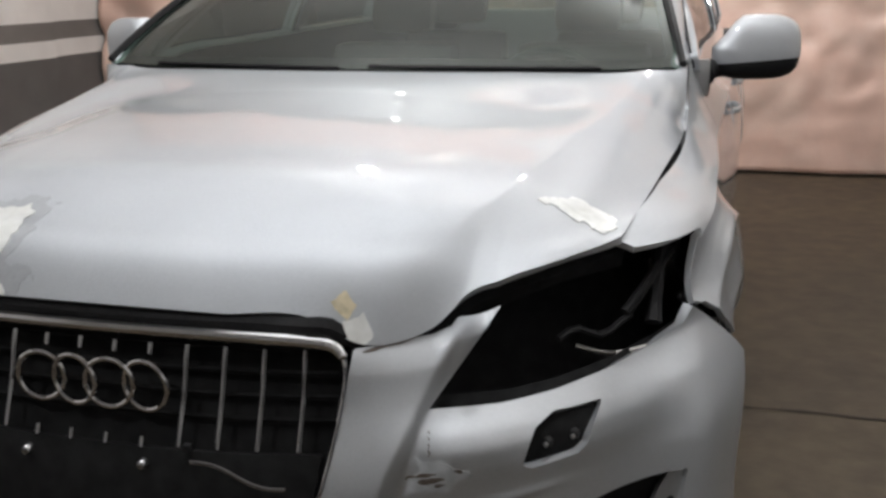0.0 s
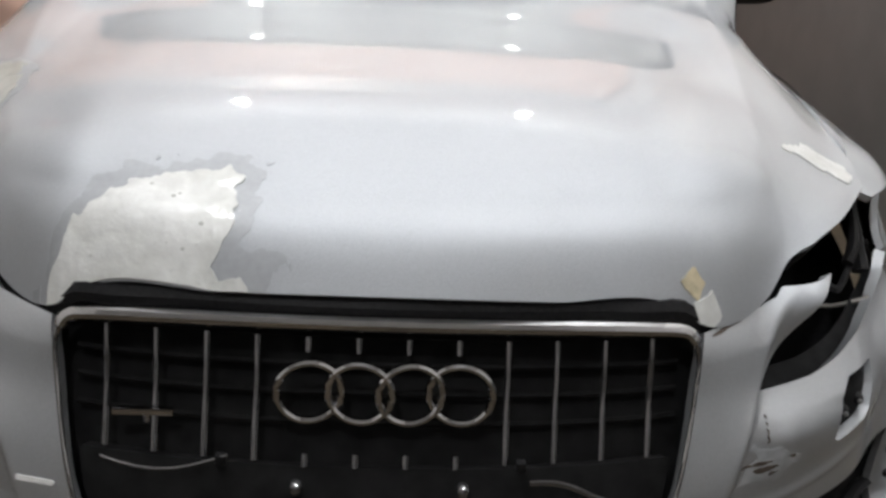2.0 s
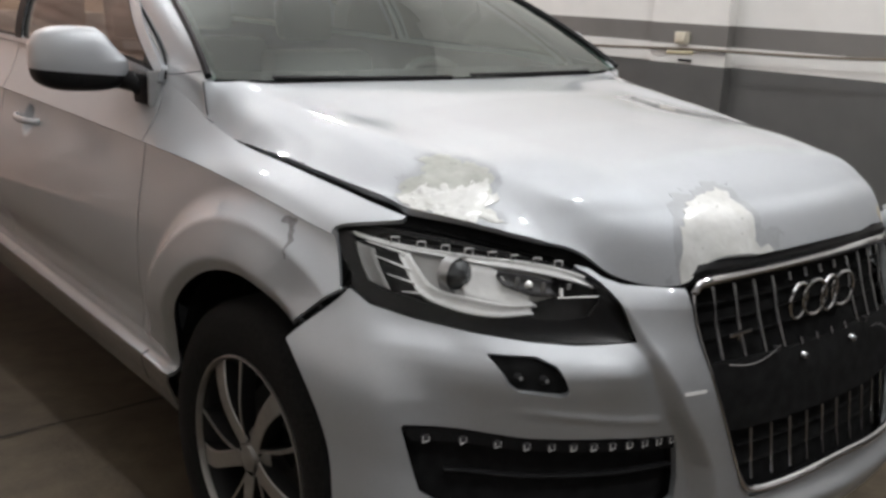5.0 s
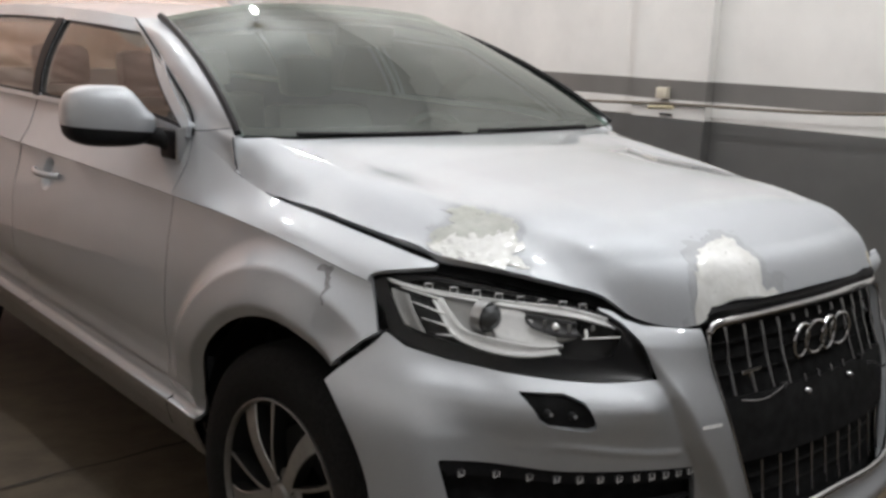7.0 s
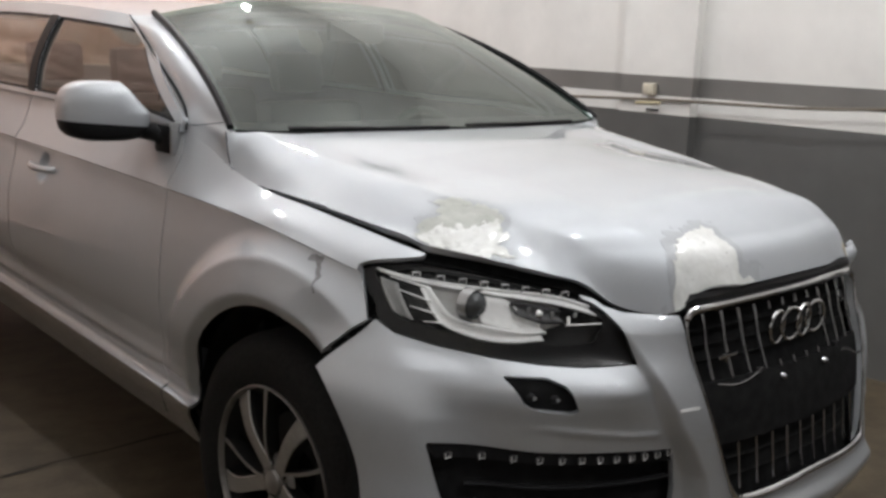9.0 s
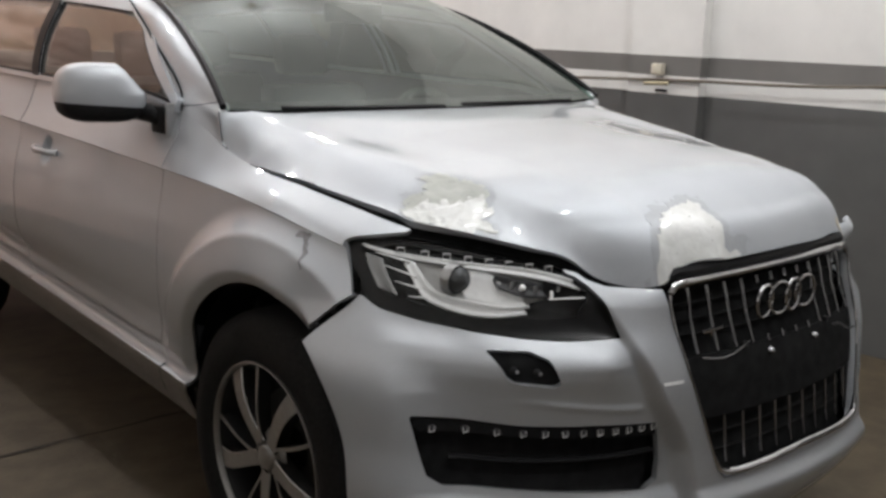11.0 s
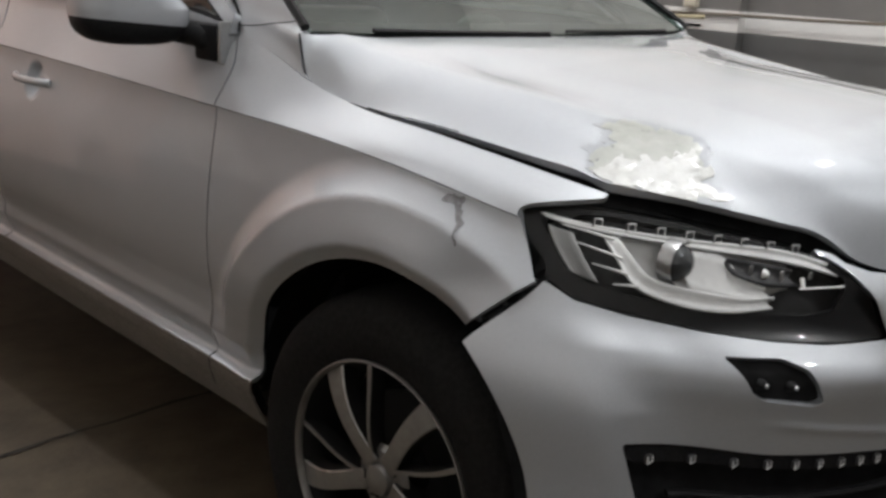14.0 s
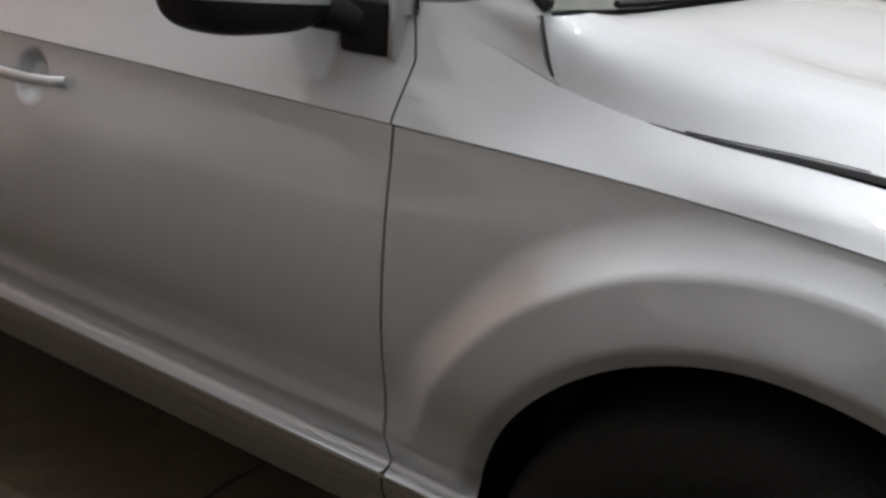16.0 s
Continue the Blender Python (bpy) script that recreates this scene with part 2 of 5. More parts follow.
def glass(name, tint, rough=0.0, ior=1.52, sheen=(1, 1, 1)):
    """Thin glass: a clear pane with a tint and a mirror-like face."""
    m = bpy.data.materials.new(name)
    m.use_nodes = True
    n, links = m.node_tree.nodes, m.node_tree.links
    n.remove(n["Principled BSDF"])
    clear, gloss, fres, mix = n.new("ShaderNodeBsdfTransparent"), n.new("ShaderNodeBsdfGlossy"), n.new("ShaderNodeFresnel"), n.new("ShaderNodeMixShader")
    clear.inputs[0].default_value = (*tint, 1)
    gloss.inputs["Roughness"].default_value, gloss.inputs["Color"].default_value = rough, (*sheen, 1)
    fres.inputs[0].default_value = ior
    links.new(fres.outputs[0], mix.inputs[0])
    links.new(clear.outputs[0], mix.inputs[1])
    links.new(gloss.outputs[0], mix.inputs[2])
    links.new(mix.outputs[0], n["Material Output"].inputs["Surface"])
    return m


def glow(name, colour, strength):
    m = bpy.data.materials.new(name)
    m.use_nodes = True
    b = m.node_tree.nodes["Principled BSDF"]
    b.inputs["Emission Color"].default_value = (*colour, 1)
    b.inputs["Emission Strength"].default_value = strength
    return m


PAINT = mat("silver_paint", (0.49, 0.51, 0.535), rough=0.60, metal=0.85, spec=0.3, coat=1.0, grain=0.10, scale=700, wear=(0.41, 0.43, 0.46), wear_scale=2.2, wear_amount=0.35)
BONNETPAINT = mat("bonnet_paint", (0.47, 0.49, 0.515), rough=0.65, metal=0.85, spec=0.3, coat=1.0, grain=0.10, scale=700, wear=(0.41, 0.43, 0.46), wear_scale=2.2, wear_amount=0.35)


def dulled(m, near, far):
    """Flatted for the repair: the clear coat has been rubbed off ahead of the line between near and far, with a blotchy edge."""
    n, links = m.node_tree.nodes, m.node_tree.links
    co, split, blot, add, ramp = n.new("ShaderNodeTexCoord"), n.new("ShaderNodeSeparateXYZ"), n.new("ShaderNodeTexNoise"), n.new("ShaderNodeMath"), n.new("ShaderNodeMapRange")
    blot.inputs["Scale"].default_value, blot.inputs["Detail"].default_value = 5.0, 3
    add.operation = "MULTIPLY_ADD"
    add.inputs[1].default_value = 0.12
    ramp.interpolation_type = "SMOOTHSTEP"
    ramp.inputs[1].default_value, ramp.inputs[2].default_value, ramp.inputs[3].default_value = near + 0.06, far + 0.06, 0.0
    links.new(co.outputs["Object"], split.inputs[0])
    links.new(co.outputs["Object"], blot.inputs["Vector"])
    links.new(blot.outputs["Fac"], add.inputs[0])
    links.new(split.outputs["Y"], add.inputs[2])
    links.new(add.outputs[0], ramp.inputs[0])
    links.new(ramp.outputs[0], n["Principled BSDF"].inputs["Coat Weight"])


dulled(BONNETPAINT, 0.25, 0.36)
for m in (PAINT, BONNETPAINT):
    m.node_tree.nodes["Principled BSDF"].inputs["Coat Roughness"].default_value = 0.035
# brown base puts the dark floor's reflection into the sill's colour
SILLPAINT = mat("sill_paint_floor_reflection", (0.22, 0.20, 0.18), rough=0.58, metal=0.6, grain=0.15, scale=90, wear=(0.20, 0.18, 0.155), wear_scale=5, wear_amount=0.6)
SANDED = mat("sanded_paint", (0.365, 0.38, 0.40), rough=0.55, metal=0.4, coat=0.15, grain=0.05, scale=120)
FILLER = mat("body_filler", (0.58, 0.59, 0.57), rough=0.36, coat=0.7, grain=0.07, scale=45, bump=0.75, bump_scale=11, wear=(0.76, 0.77, 0.77), wear_scale=11, wear_amount=0.9)
PUTTY = mat("thin_putty", (0.40, 0.415, 0.38), rough=0.34, coat=0.7, bump=0.5, bump_scale=12, grain=0.08, scale=40, wear=(0.50, 0.51, 0.49), wear_scale=14, wear_amount=0.8)


def pitted(m, tone, scale, size):
    """Small dark pits of uneven spacing in a filled surface."""
    n, links = m.node_tree.nodes, m.node_tree.links
    b = n["Principled BSDF"]
    co, cell, patch = n.new("ShaderNodeTexCoord"), n.new("ShaderNodeTexVoronoi"), n.new("ShaderNodeTexNoise")
    cell.inputs["Scale"].default_value, patch.inputs["Scale"].default_value, patch.inputs["Detail"].default_value = scale, 22, 3
    links.new(co.outputs["Object"], cell.inputs["Vector"])
    links.new(co.outputs["Object"], patch.inputs["Vector"])
    near, some, both, mix = n.new("ShaderNodeMapRange"), n.new("ShaderNodeMapRange"), n.new("ShaderNodeMath"), n.new("ShaderNodeMix")
    near.inputs[1].default_value, near.inputs[2].default_value, near.inputs[3].default_value, near.inputs[4].default_value = size * 0.6, size, 1, 0
    some.inputs[1].default_value, some.inputs[2].default_value = 0.53, 0.62
    both.operation = "MULTIPLY"
    mix.data_type = "RGBA"
    links.new(cell.outputs["Distance"], near.inputs[0])
    links.new(patch.outputs["Fac"], some.inputs[0])
    links.new(near.outputs[0], both.inputs[0])
    links.new(some.outputs[0], both.inputs[1])
    links.new(both.outputs[0], mix.inputs[0])
    links.new(b.inputs["Base Color"].links[0].from_socket, mix.inputs[6])
    mix.inputs[7].default_value = (*tone, 1)
    links.new(mix.outputs[2], b.inputs["Base Color"])


pitted(FILLER, (0.36, 0.37, 0.35), 55, 0.20)
pitted(PUTTY, (0.26, 0.27, 0.25), 60, 0.20)
for m in (FILLER, PUTTY):
    m.node_tree.nodes["Principled BSDF"].inputs["Coat Roughness"].default_value = 0.16
PRIMER = mat("primer_edge", (0.40, 0.42, 0.44), rough=0.5, grain=0.15, scale=60)
YELLOWED = mat("yellow_filler", (0.50, 0.44, 0.30), rough=0.6, grain=0.2, scale=80)
CHROME = mat("chrome", (0.52, 0.52, 0.535), rough=0.10, metal=1.0, grain=0.06, scale=60)
DULLCHROME = mat("dull_chrome", (0.30, 0.30, 0.31), rough=0.18, metal=0.9, grain=0.1, scale=60)
BLACK = mat("black_plastic", (0.014, 0.014, 0.015), rough=0.45, grain=0.3, scale=200, spec=0.12)
# near-black for plain black parts, and for shade painted into openings and gaps
VOID = mat("black_and_cavity_shade", (0.014, 0.014, 0.0145), rough=0.9, grain=0.3, scale=30, spec=0.08)
GREYPLASTIC = mat("grey_plastic", (0.045, 0.045, 0.048), rough=0.4, grain=0.2, scale=80)
SATIN = mat("satin_silver_trim", (0.45, 0.455, 0.46), rough=0.28, metal=0.8, grain=0.05, scale=90)
PALE = mat("pale_lamp_plastic", (0.88, 0.885, 0.88), rough=0.22, coat=0.4, grain=0.05, scale=80)
RUBBER = mat("tyre_rubber", (0.014, 0.0137, 0.013), rough=0.8, grain=0.3, scale=90, bump=0.2, bump_scale=150, wear=(0.016, 0.015, 0.0135), wear_scale=6, spec=0.12)
ALLOY = mat("alloy", (0.36, 0.35, 0.335), rough=0.34, metal=0.75, grain=0.08, scale=60, wear=(0.17, 0.155, 0.14), wear_scale=7, wear_amount=0.5)
# shaded copy of the alloy: darkness of the wheel's recesses put into colour
DARKALLOY = mat("shaded_alloy", (0.022, 0.022, 0.022), rough=0.5, metal=0.5, grain=0.1)
LENS = glass("clear_lens", (0.98, 0.98, 0.98), 0.02, 1.24)
SCREEN = glass("windscreen_glass", (0.28, 0.40, 0.32), 0.0, 2.0, (0.95, 1.0, 0.97))
SIDEGLASS = glass("side_glass", (0.40, 0.38, 0.32), 0.0, 1.75)
LEATHER = mat("seat_leather", (0.22, 0.21, 0.19), rough=0.55, grain=0.1, scale=30, bump=0.1, bump_scale=120)
LINING = mat("cabin_lining", (0.50, 0.49, 0.46), rough=0.8, grain=0.08, scale=100)
DASH = mat("dashboard_plastic", (0.06, 0.064, 0.060), rough=0.6, grain=0.15, scale=150)
CONCRETE = mat("worn_concrete", (0.076, 0.057, 0.034), rough=0.62, grain=0.28, scale=9, bump=0.2, bump_scale=40, wear=(0.034, 0.026, 0.018), wear_scale=0.9, wear_amount=0.8)
CEILPAINT = mat("ceiling_paint", (0.86, 0.86, 0.85), rough=0.85, grain=0.05, scale=6, wear=(0.78, 0.78, 0.77), wear_scale=0.8, wear_amount=0.6)
WHITEWALL = mat("white_wall_paint", (0.76, 0.745, 0.72), rough=0.6, grain=0.04, scale=4, bump=0.04, bump_scale=20, wear=(0.57, 0.56, 0.545), wear_scale=1.1, wear_amount=0.6)
GREYWALL = mat("grey_wall_paint", (0.105, 0.104, 0.101), rough=0.5, grain=0.07, scale=5, bump=0.04, bump_scale=20, wear=(0.135, 0.132, 0.128), wear_scale=1.4, wear_amount=0.6)
BANDGREY = mat("grey_band_paint", (0.165, 0.157, 0.148), rough=0.5, grain=0.06, scale=6, wear=(0.20, 0.19, 0.18), wear_scale=2, wear_amount=0.5)
SHEET = mat("pink_masking_sheet", (0.80, 0.55, 0.45), rough=0.30, grain=0.08, scale=3, bump=0.5, bump_scale=5, wear=(0.86, 0.68, 0.58), wear_scale=1.6, wear_amount=0.8)
CABLE = mat("cable_sheath", (0.15, 0.125, 0.095), rough=0.6, grain=0.1)
SOCKET = mat("socket_plastic", (0.60, 0.55, 0.45), rough=0.5, grain=0.05)
YELLOWTAPE = mat("yellow_insulation", (0.46, 0.40, 0.26), rough=0.6, grain=0.1)
BULB = glow("lamp_glow", (1.0, 0.97, 0.93), 60.0)


# ---- mesh helpers ----
def build(name, verts, faces, material, parent=None, label="", smooth=True, auto=0.6):
    me = bpy.data.meshes.new(name)
    me.from_pydata([tuple(map(float, v)) for v in verts], [], faces)
    me.validate()
    me.materials.append(material)
    if smooth:
        me.polygons.foreach_set("use_smooth", [True] * len(me.polygons))
        if auto:
            me.set_sharp_from_angle(angle=auto)
    ob = new(name, me)
    if parent:
        ob.parent = parent
    if label:
        ob["label"] = label
    return ob


def part(name, bm, material, parent, label="", smooth=True, auto=0.6):
    me = bpy.data.meshes.new(name)
    bmesh.ops.recalc_face_normals(bm, faces=bm.faces)
    bm.to_mesh(me)
    bm.free()
    me.materials.append(material)
    if smooth:
        me.polygons.foreach_set("use_smooth", [True] * len(me.polygons))
        if auto:
            me.set_sharp_from_angle(angle=auto)
    ob = new(name, me)
    if parent:
        ob.parent = parent
    if label:
        ob["label"] = label
    return ob


def clip(points, keep):
    """Vertices and faces of a grid of points where keep is positive, cut along its zero line."""
    nu, nv = keep.shape
    verts, index, faces = [], {}, []

    def corner(i, j):
        if (i, j) not in index:
            index[i, j] = len(verts)
            verts.append(points[i, j])
        return index[i, j]

    def cross(a, b):
        k = (min(a, b), max(a, b), 0)
        if k not in index:
            t = keep[a] / (keep[a] - keep[b])
            index[k] = len(verts)
            verts.append(points[a] * (1 - t) + points[b] * t)
        return index[k]

    good = keep > 0
    count = good[:-1, :-1].astype(int) + good[1:, :-1] + good[1:, 1:] + good[:-1, 1:]
    for i, j in zip(*np.nonzero(count)):
        ring = ((i, j), (i + 1, j), (i + 1, j + 1), (i, j + 1))
        face = []
        for a, b in zip(ring, ring[1:] + ring[:1]):
            if good[a]:
                face.append(corner(*a))
            if good[a] != good[b]:
                face.append(cross(a, b))
        if len(face) > 2:
            faces.append(face)
    return verts, faces


def panel(name, points, keep, material, parent, label="", depth=0.012, lift=0.0, side=1, outward=None):
    """A sheet-metal panel on a grid of points (half the car, x outwards), with its edges folded inwards by depth."""
    du, dv = np.gradient(points, axis=0), np.gradient(points, axis=1)
    nrm = np.cross(du, dv)
    nrm /= np.linalg.norm(nrm, axis=2, keepdims=True) + 1e-9
    outward = np.array([0.5, -0.6, 0.6]) if outward is None else outward
    sense = np.sign((nrm * outward).sum(2).mean())
    nrm *= sense
    points = points + nrm * lift
    verts, faces = clip(points, keep)
    inner, _ = clip(points - nrm * depth, keep)
    flip = np.array([side, 1, 1])
    edges = {}
    for f in faces:
        for a, b in zip(f, f[1:] + f[:1]):
            if (b, a) in edges:
                del edges[b, a]
            else:
                edges[a, b] = 1
    n = len(verts)
    rim = {}
    extra = []
    for a, b in edges:
        for k in (a, b):
            if k not in rim:
                rim[k] = n + len(extra)
                extra.append(inner[k])
    allv = [v * flip for v in list(verts) + extra]
    allf = list(faces) + [[b, a, rim[a], rim[b]] for a, b in edges]
    if sense * side < 0:
        allf = [f[::-1] for f in allf]
    return build(name, allv, allf, material, parent, label, auto=0.9)


def tube(name, path, radius, material, parent=None, label="", sides=8, closed=False, flat=1.0):
    """A rod along a path; radius may be one number or one for each point."""
    p = np.array(path, float)
    r = np.broadcast_to(np.asarray(radius, float), (len(p),))
    d = np.gradient(p, axis=0) if not closed else np.roll(p, -1, 0) - np.roll(p, 1, 0)
    d /= np.linalg.norm(d, axis=1, keepdims=True) + 1e-9
    up = np.array([0.13, 0.2, 0.97])
    a = np.cross(d, up)
    a /= np.linalg.norm(a, axis=1, keepdims=True) + 1e-9
    b = np.cross(a, d)
    verts, faces = [], []
    for i in range(len(p)):
        for k in range(sides):
            an = 2 * math.pi * k / sides
            verts.append(p[i] + r[i] * (math.cos(an) * a[i] * flat + math.sin(an) * b[i]))
    m = len(p) if closed else len(p) - 1
    for i in range(m):
        j = (i + 1) % len(p)
        for k in range(sides):
            q = (k + 1) % sides
            faces.append([i * sides + k, i * sides + q, j * sides + q, j * sides + k])
    if not closed:
        faces += [list(range(sides))[::-1], [(len(p) - 1) * sides + k for k in range(sides)]]
    return build(name, verts, faces, material, parent, label)


def lathe(name, profile, centre, material, parent=None, label="", segs=64, axis="x", side=1):
    """A turned body: profile of (offset along the axis, radius)."""
    verts, faces = [], []
    n = len(profile)
    for k in range(segs):
        an = 2 * math.pi * k / segs
        for o, r in profile:
            c, s = r * math.cos(an), r * math.sin(an)
            v = (o * side, c, s) if axis == "x" else ((c, s, o) if axis == "z" else (c, o * side, s))
            verts.append(np.array(v) + centre)
    for k in range(segs):
        q = (k + 1) % segs
        for i in range(n - 1):
            faces.append([k * n + i, q * n + i, q * n + i + 1, k * n + i + 1])
    return build(name, verts, faces, material, parent, label)


def box(name, lo, hi, material, parent=None, label="", bevel=0.0):
    bm = bmesh.new()
    bmesh.ops.create_cube(bm, size=1)
    lo, hi = Vector(lo), Vector(hi)
    for v in bm.verts:
        v.co = Vector([(lo[i] + hi[i]) / 2 + v.co[i] * (hi[i] - lo[i]) for i in range(3)])
    if bevel:
        bmesh.ops.bevel(bm, geom=bm.edges[:], offset=bevel, segments=2, affect="EDGES", profile=0.6)
    return part(name, bm, material, parent, label, smooth=bool(bevel))


def sheet_grid(f, us, vs):
    return np.array([[f(u, v) for v in vs] for u in us], float)


def plain_grid(name, points, material, parent=None, label="", thick=0.0, side=1):
    keep = np.ones(points.shape[:2])
    verts, faces = clip(points * np.array([side, 1, 1]), keep)
    ob = build(name, verts, faces, material, parent, label, auto=0.9)
    if thick:
        mod = ob.modifiers.new("thick", "SOLIDIFY")
        mod.thickness, mod.offset = thick, 0
    return ob


# ---- the garage ----
X_L, X_R, Y_F, Y_B = -4.5, 2.42, -8.5, 6.75


def slab(name, lo, hi, material, label, category, kind="structure"):
    return tagged(box(name, lo, hi, material), label, category, kind=kind)


slab("floor", (X_L - 1, Y_F - 1, -0.2), (X_R + 1, Y_B + 1, 0.0), CONCRETE, "worn brown concrete garage floor with stains", "floor")
slab("ceiling", (X_L - 1, Y_F - 1, CEILING), (X_R + 1, Y_B + 1, CEILING + 0.2), CEILPAINT, "pale painted concrete garage ceiling", "ceiling")
BANDS = [(0.0, 1.165, GREYWALL), (1.165, 1.265, WHITEWALL), (1.265, 1.37, BANDGREY), (1.37, CEILING, WHITEWALL)]


def banded_wall(name, lo, hi, label, drop=0.0, spread=1.0):
    """A wall painted in level bands: dark grey below, then white, grey and white."""
    zs = [0.0] + [1.45 - (1.45 - z1 + drop) * spread if z1 < CEILING else z1 for _, z1, _ in BANDS]
    bx = [lo[0], hi[0]]
    by = [lo[1], hi[1]]
    me = bpy.data.meshes.new(name)
    verts, faces, mats = [], [], []
    for z in zs:
        verts += [(bx[0], by[0], z), (bx[1], by[0], z), (bx[1], by[1], z), (bx[0], by[1], z)]
    for k in range(len(zs) - 1):
        for a in range(4):
            b = (a + 1) % 4
            faces.append((4 * k + a, 4 * k + b, 4 * k + 4 + b, 4 * k + 4 + a))
            mats.append(k)
    faces += [(3, 2, 1, 0), tuple(4 * (len(zs) - 1) + a for a in range(4))]
    mats += [0, 3]
    me.from_pydata(verts, [], faces)
    for _, _, m in BANDS:
        me.materials.append(m)
    me.polygons.foreach_set("material_index", mats)
    return tagged(new(name, me), label, "wall", kind="structure")


banded_wall("wall_east", (X_R, Y_F - 0.2), (X_R + 0.25, Y_B + 0.5), "white plastered wall with a dark grey dado and a grey stripe")
banded_wall("pilaster_east", (X_R - 0.07, 1.95), (X_R - 0.002, 2.42), "shallow wall pilaster painted in the same white and grey bands")
banded_wall("wall_west", (X_L - 0.25, Y_F - 0.2), (X_L, Y_B + 0.5), "white plastered wall with a dark grey dado and a grey stripe", 0.12, 1.385)
banded_wall("pilaster_west", (X_L + 0.002, 4.46), (X_L + 0.09, 5.9), "shallow wall pilaster painted in the same white and grey bands", 0.12, 1.385)
banded_wall("wall_south", (X_L, Y_F - 0.25), (X_R, Y_F), "white plastered wall with a dark grey dado and a grey stripe")
banded_wall("wall_north", (X_L, Y_B + 0.15), (X_R, Y_B + 0.4), "white plastered wall with a dark grey dado and a grey stripe")
banded_wall("column_north", (X_R - 0.22, Y_B - 0.35), (X_R - 0.003, Y_B - 0.05), "narrow dark corner column beside the hanging sheet")


def hang(u, v):
    """The hanging sheet, with slack folds; u across, v up."""
    x, z = X_L + 0.02 + u * (X_R - X_L - 0.26), 0.02 + v * 3.9
    fold = 0.05 * math.sin(9 * u + 5 * v) + 0.04 * math.sin(23 * u - 9 * v + 1.3) + 0.03 * math.sin(47 * u + 13 * v * v)
    fold += 0.10 * noise.noise(Vector((u * 9, v * 5, 0.3))) + 0.05 * noise.noise(Vector((u * 21, v * 16, 1.7)))
    fold -= 0.16 * abs(noise.noise(Vector((u * 11 + v * 5, v * 7 - u * 4, 2.2)))) + 0.08 * abs(noise.noise(Vector((u * 26 - v * 9, v * 15 + u * 8, 4.1))))
    return x, Y_B - 0.12 + fold * (0.35 + 0.65 * math.sin(math.pi * min(1, v * 1.05))) * 0.8, z


masking_sheet = plain_grid("masking_sheet", sheet_grid(hang, np.linspace(0, 1, 150), np.linspace(0, 1, 90)), SHEET, thick=0.002)
tagged(masking_sheet, "creased pink plastic masking sheet hanging behind the car", "plastic sheet")
hem = tube("hem", [(X_L + 0.05 + k * 0.1, Y_B - 0.13 + 0.012 * math.sin(k * 1.3), 0.035) for k in range(50)], 0.03, SHEET, masking_sheet, "folded lower hem of the sheet")


def lamp(x, y, watts):
    base = tagged(lathe("ceiling_lamp", [(0, 0.001), (0, 0.075), (-0.03, 0.075), (-0.045, 0.045), (-0.05, 0.001)], np.array((0, 0, 0)), SOCKET, segs=24, axis="z"),
                  "bare bulb hanging on a short cord from the garage ceiling", "ceiling lamp", "ceiling lamps")
    base.location = (x, y, CEILING)
    tube("cord", [(0, 0, -0.04 - 0.05 * k) for k in range(11)], 0.004, CABLE, base, "thin dark cord", sides=6)
    lathe("lampholder", [(-0.50, 0.001), (-0.505, 0.018), (-0.545, 0.022), (-0.55, 0.001)], np.array((0, 0, 0)), BLACK, base, "black lampholder", segs=16, axis="z")
    lathe("bulb", [(-0.55, 0.001), (-0.555, 0.02), (-0.575, 0.040), (-0.60, 0.045), (-0.63, 0.034), (-0.645, 0.001)], np.array((0, 0, 0)), BULB, base, "glowing white bulb", segs=24, axis="z")
    data = bpy.data.lights.new("lamp", "POINT")
    data.energy, data.color, data.shadow_soft_size = watts, (0.98, 0.985, 1.0), 0.05
    light = new("lamp_light", data)
    light.location = (x, y, CEILING - 0.71)


for row in LAMPS:
    lamp(*row)

tube_lamp = tagged(box("tube_lamp", (-1.35, Y_B - 0.06, 3.72), (-0.38, Y_B - 0.002, 3.80), SOCKET, bevel=0.008), "slim fluorescent tube lamp on the wall above the sheet", "tube lamp")
tube("glass_tube", [(-1.33 + 0.093 * k, Y_B - 0.085, 3.76) for k in range(11)], 0.022, BULB, tube_lamp, "glowing white tube", sides=12)

# a cable sagging along the wall from a socket on the pilaster
span = np.linspace(0, 1, 40)
cable = tube("wall_cable", [(X_R - 0.085, 4.6 - 4.4 * k, 1.30 - 0.075 * math.sin(math.pi * min(1, k * 1.15)) + 0.01 * math.sin(14 * k)) for k in span], 0.008, CABLE)
tagged(cable, "thin dark cable sagging along the striped wall", "cable")
socket = tagged(box("wall_socket", (X_R - 0.112, 2.17, 1.268), (X_R - 0.072, 2.24, 1.328), SOCKET, bevel=0.006), "small cream socket box on the wall pilaster", "socket")
box("faceplate", (X_R - 0.116, 2.178, 1.276), (X_R - 0.1115, 2.232, 1.320), SOCKET, socket, bevel=0.002)
tube("taped_joint", [(X_R - 0.135, 2.10 + 0.02 * k, 1.228 - 0.001 * k) for k in range(9)], 0.010, YELLOWTAPE, socket, "yellow tape round the cable")
box("switch_slot", (X_R - 0.0745, 2.15, 1.178), (X_R - 0.0715, 2.23, 1.19), BLACK, socket)

# ---- the car ----
PROJECTOR = mat("projector_glass", (0.10, 0.105, 0.11), rough=0.06, metal=0.5)
car = tagged(new("car"), "silver estate car under repair, filler on its bonnet, one headlamp missing", "car")
FLIP = np.array([-1, 1, 1])


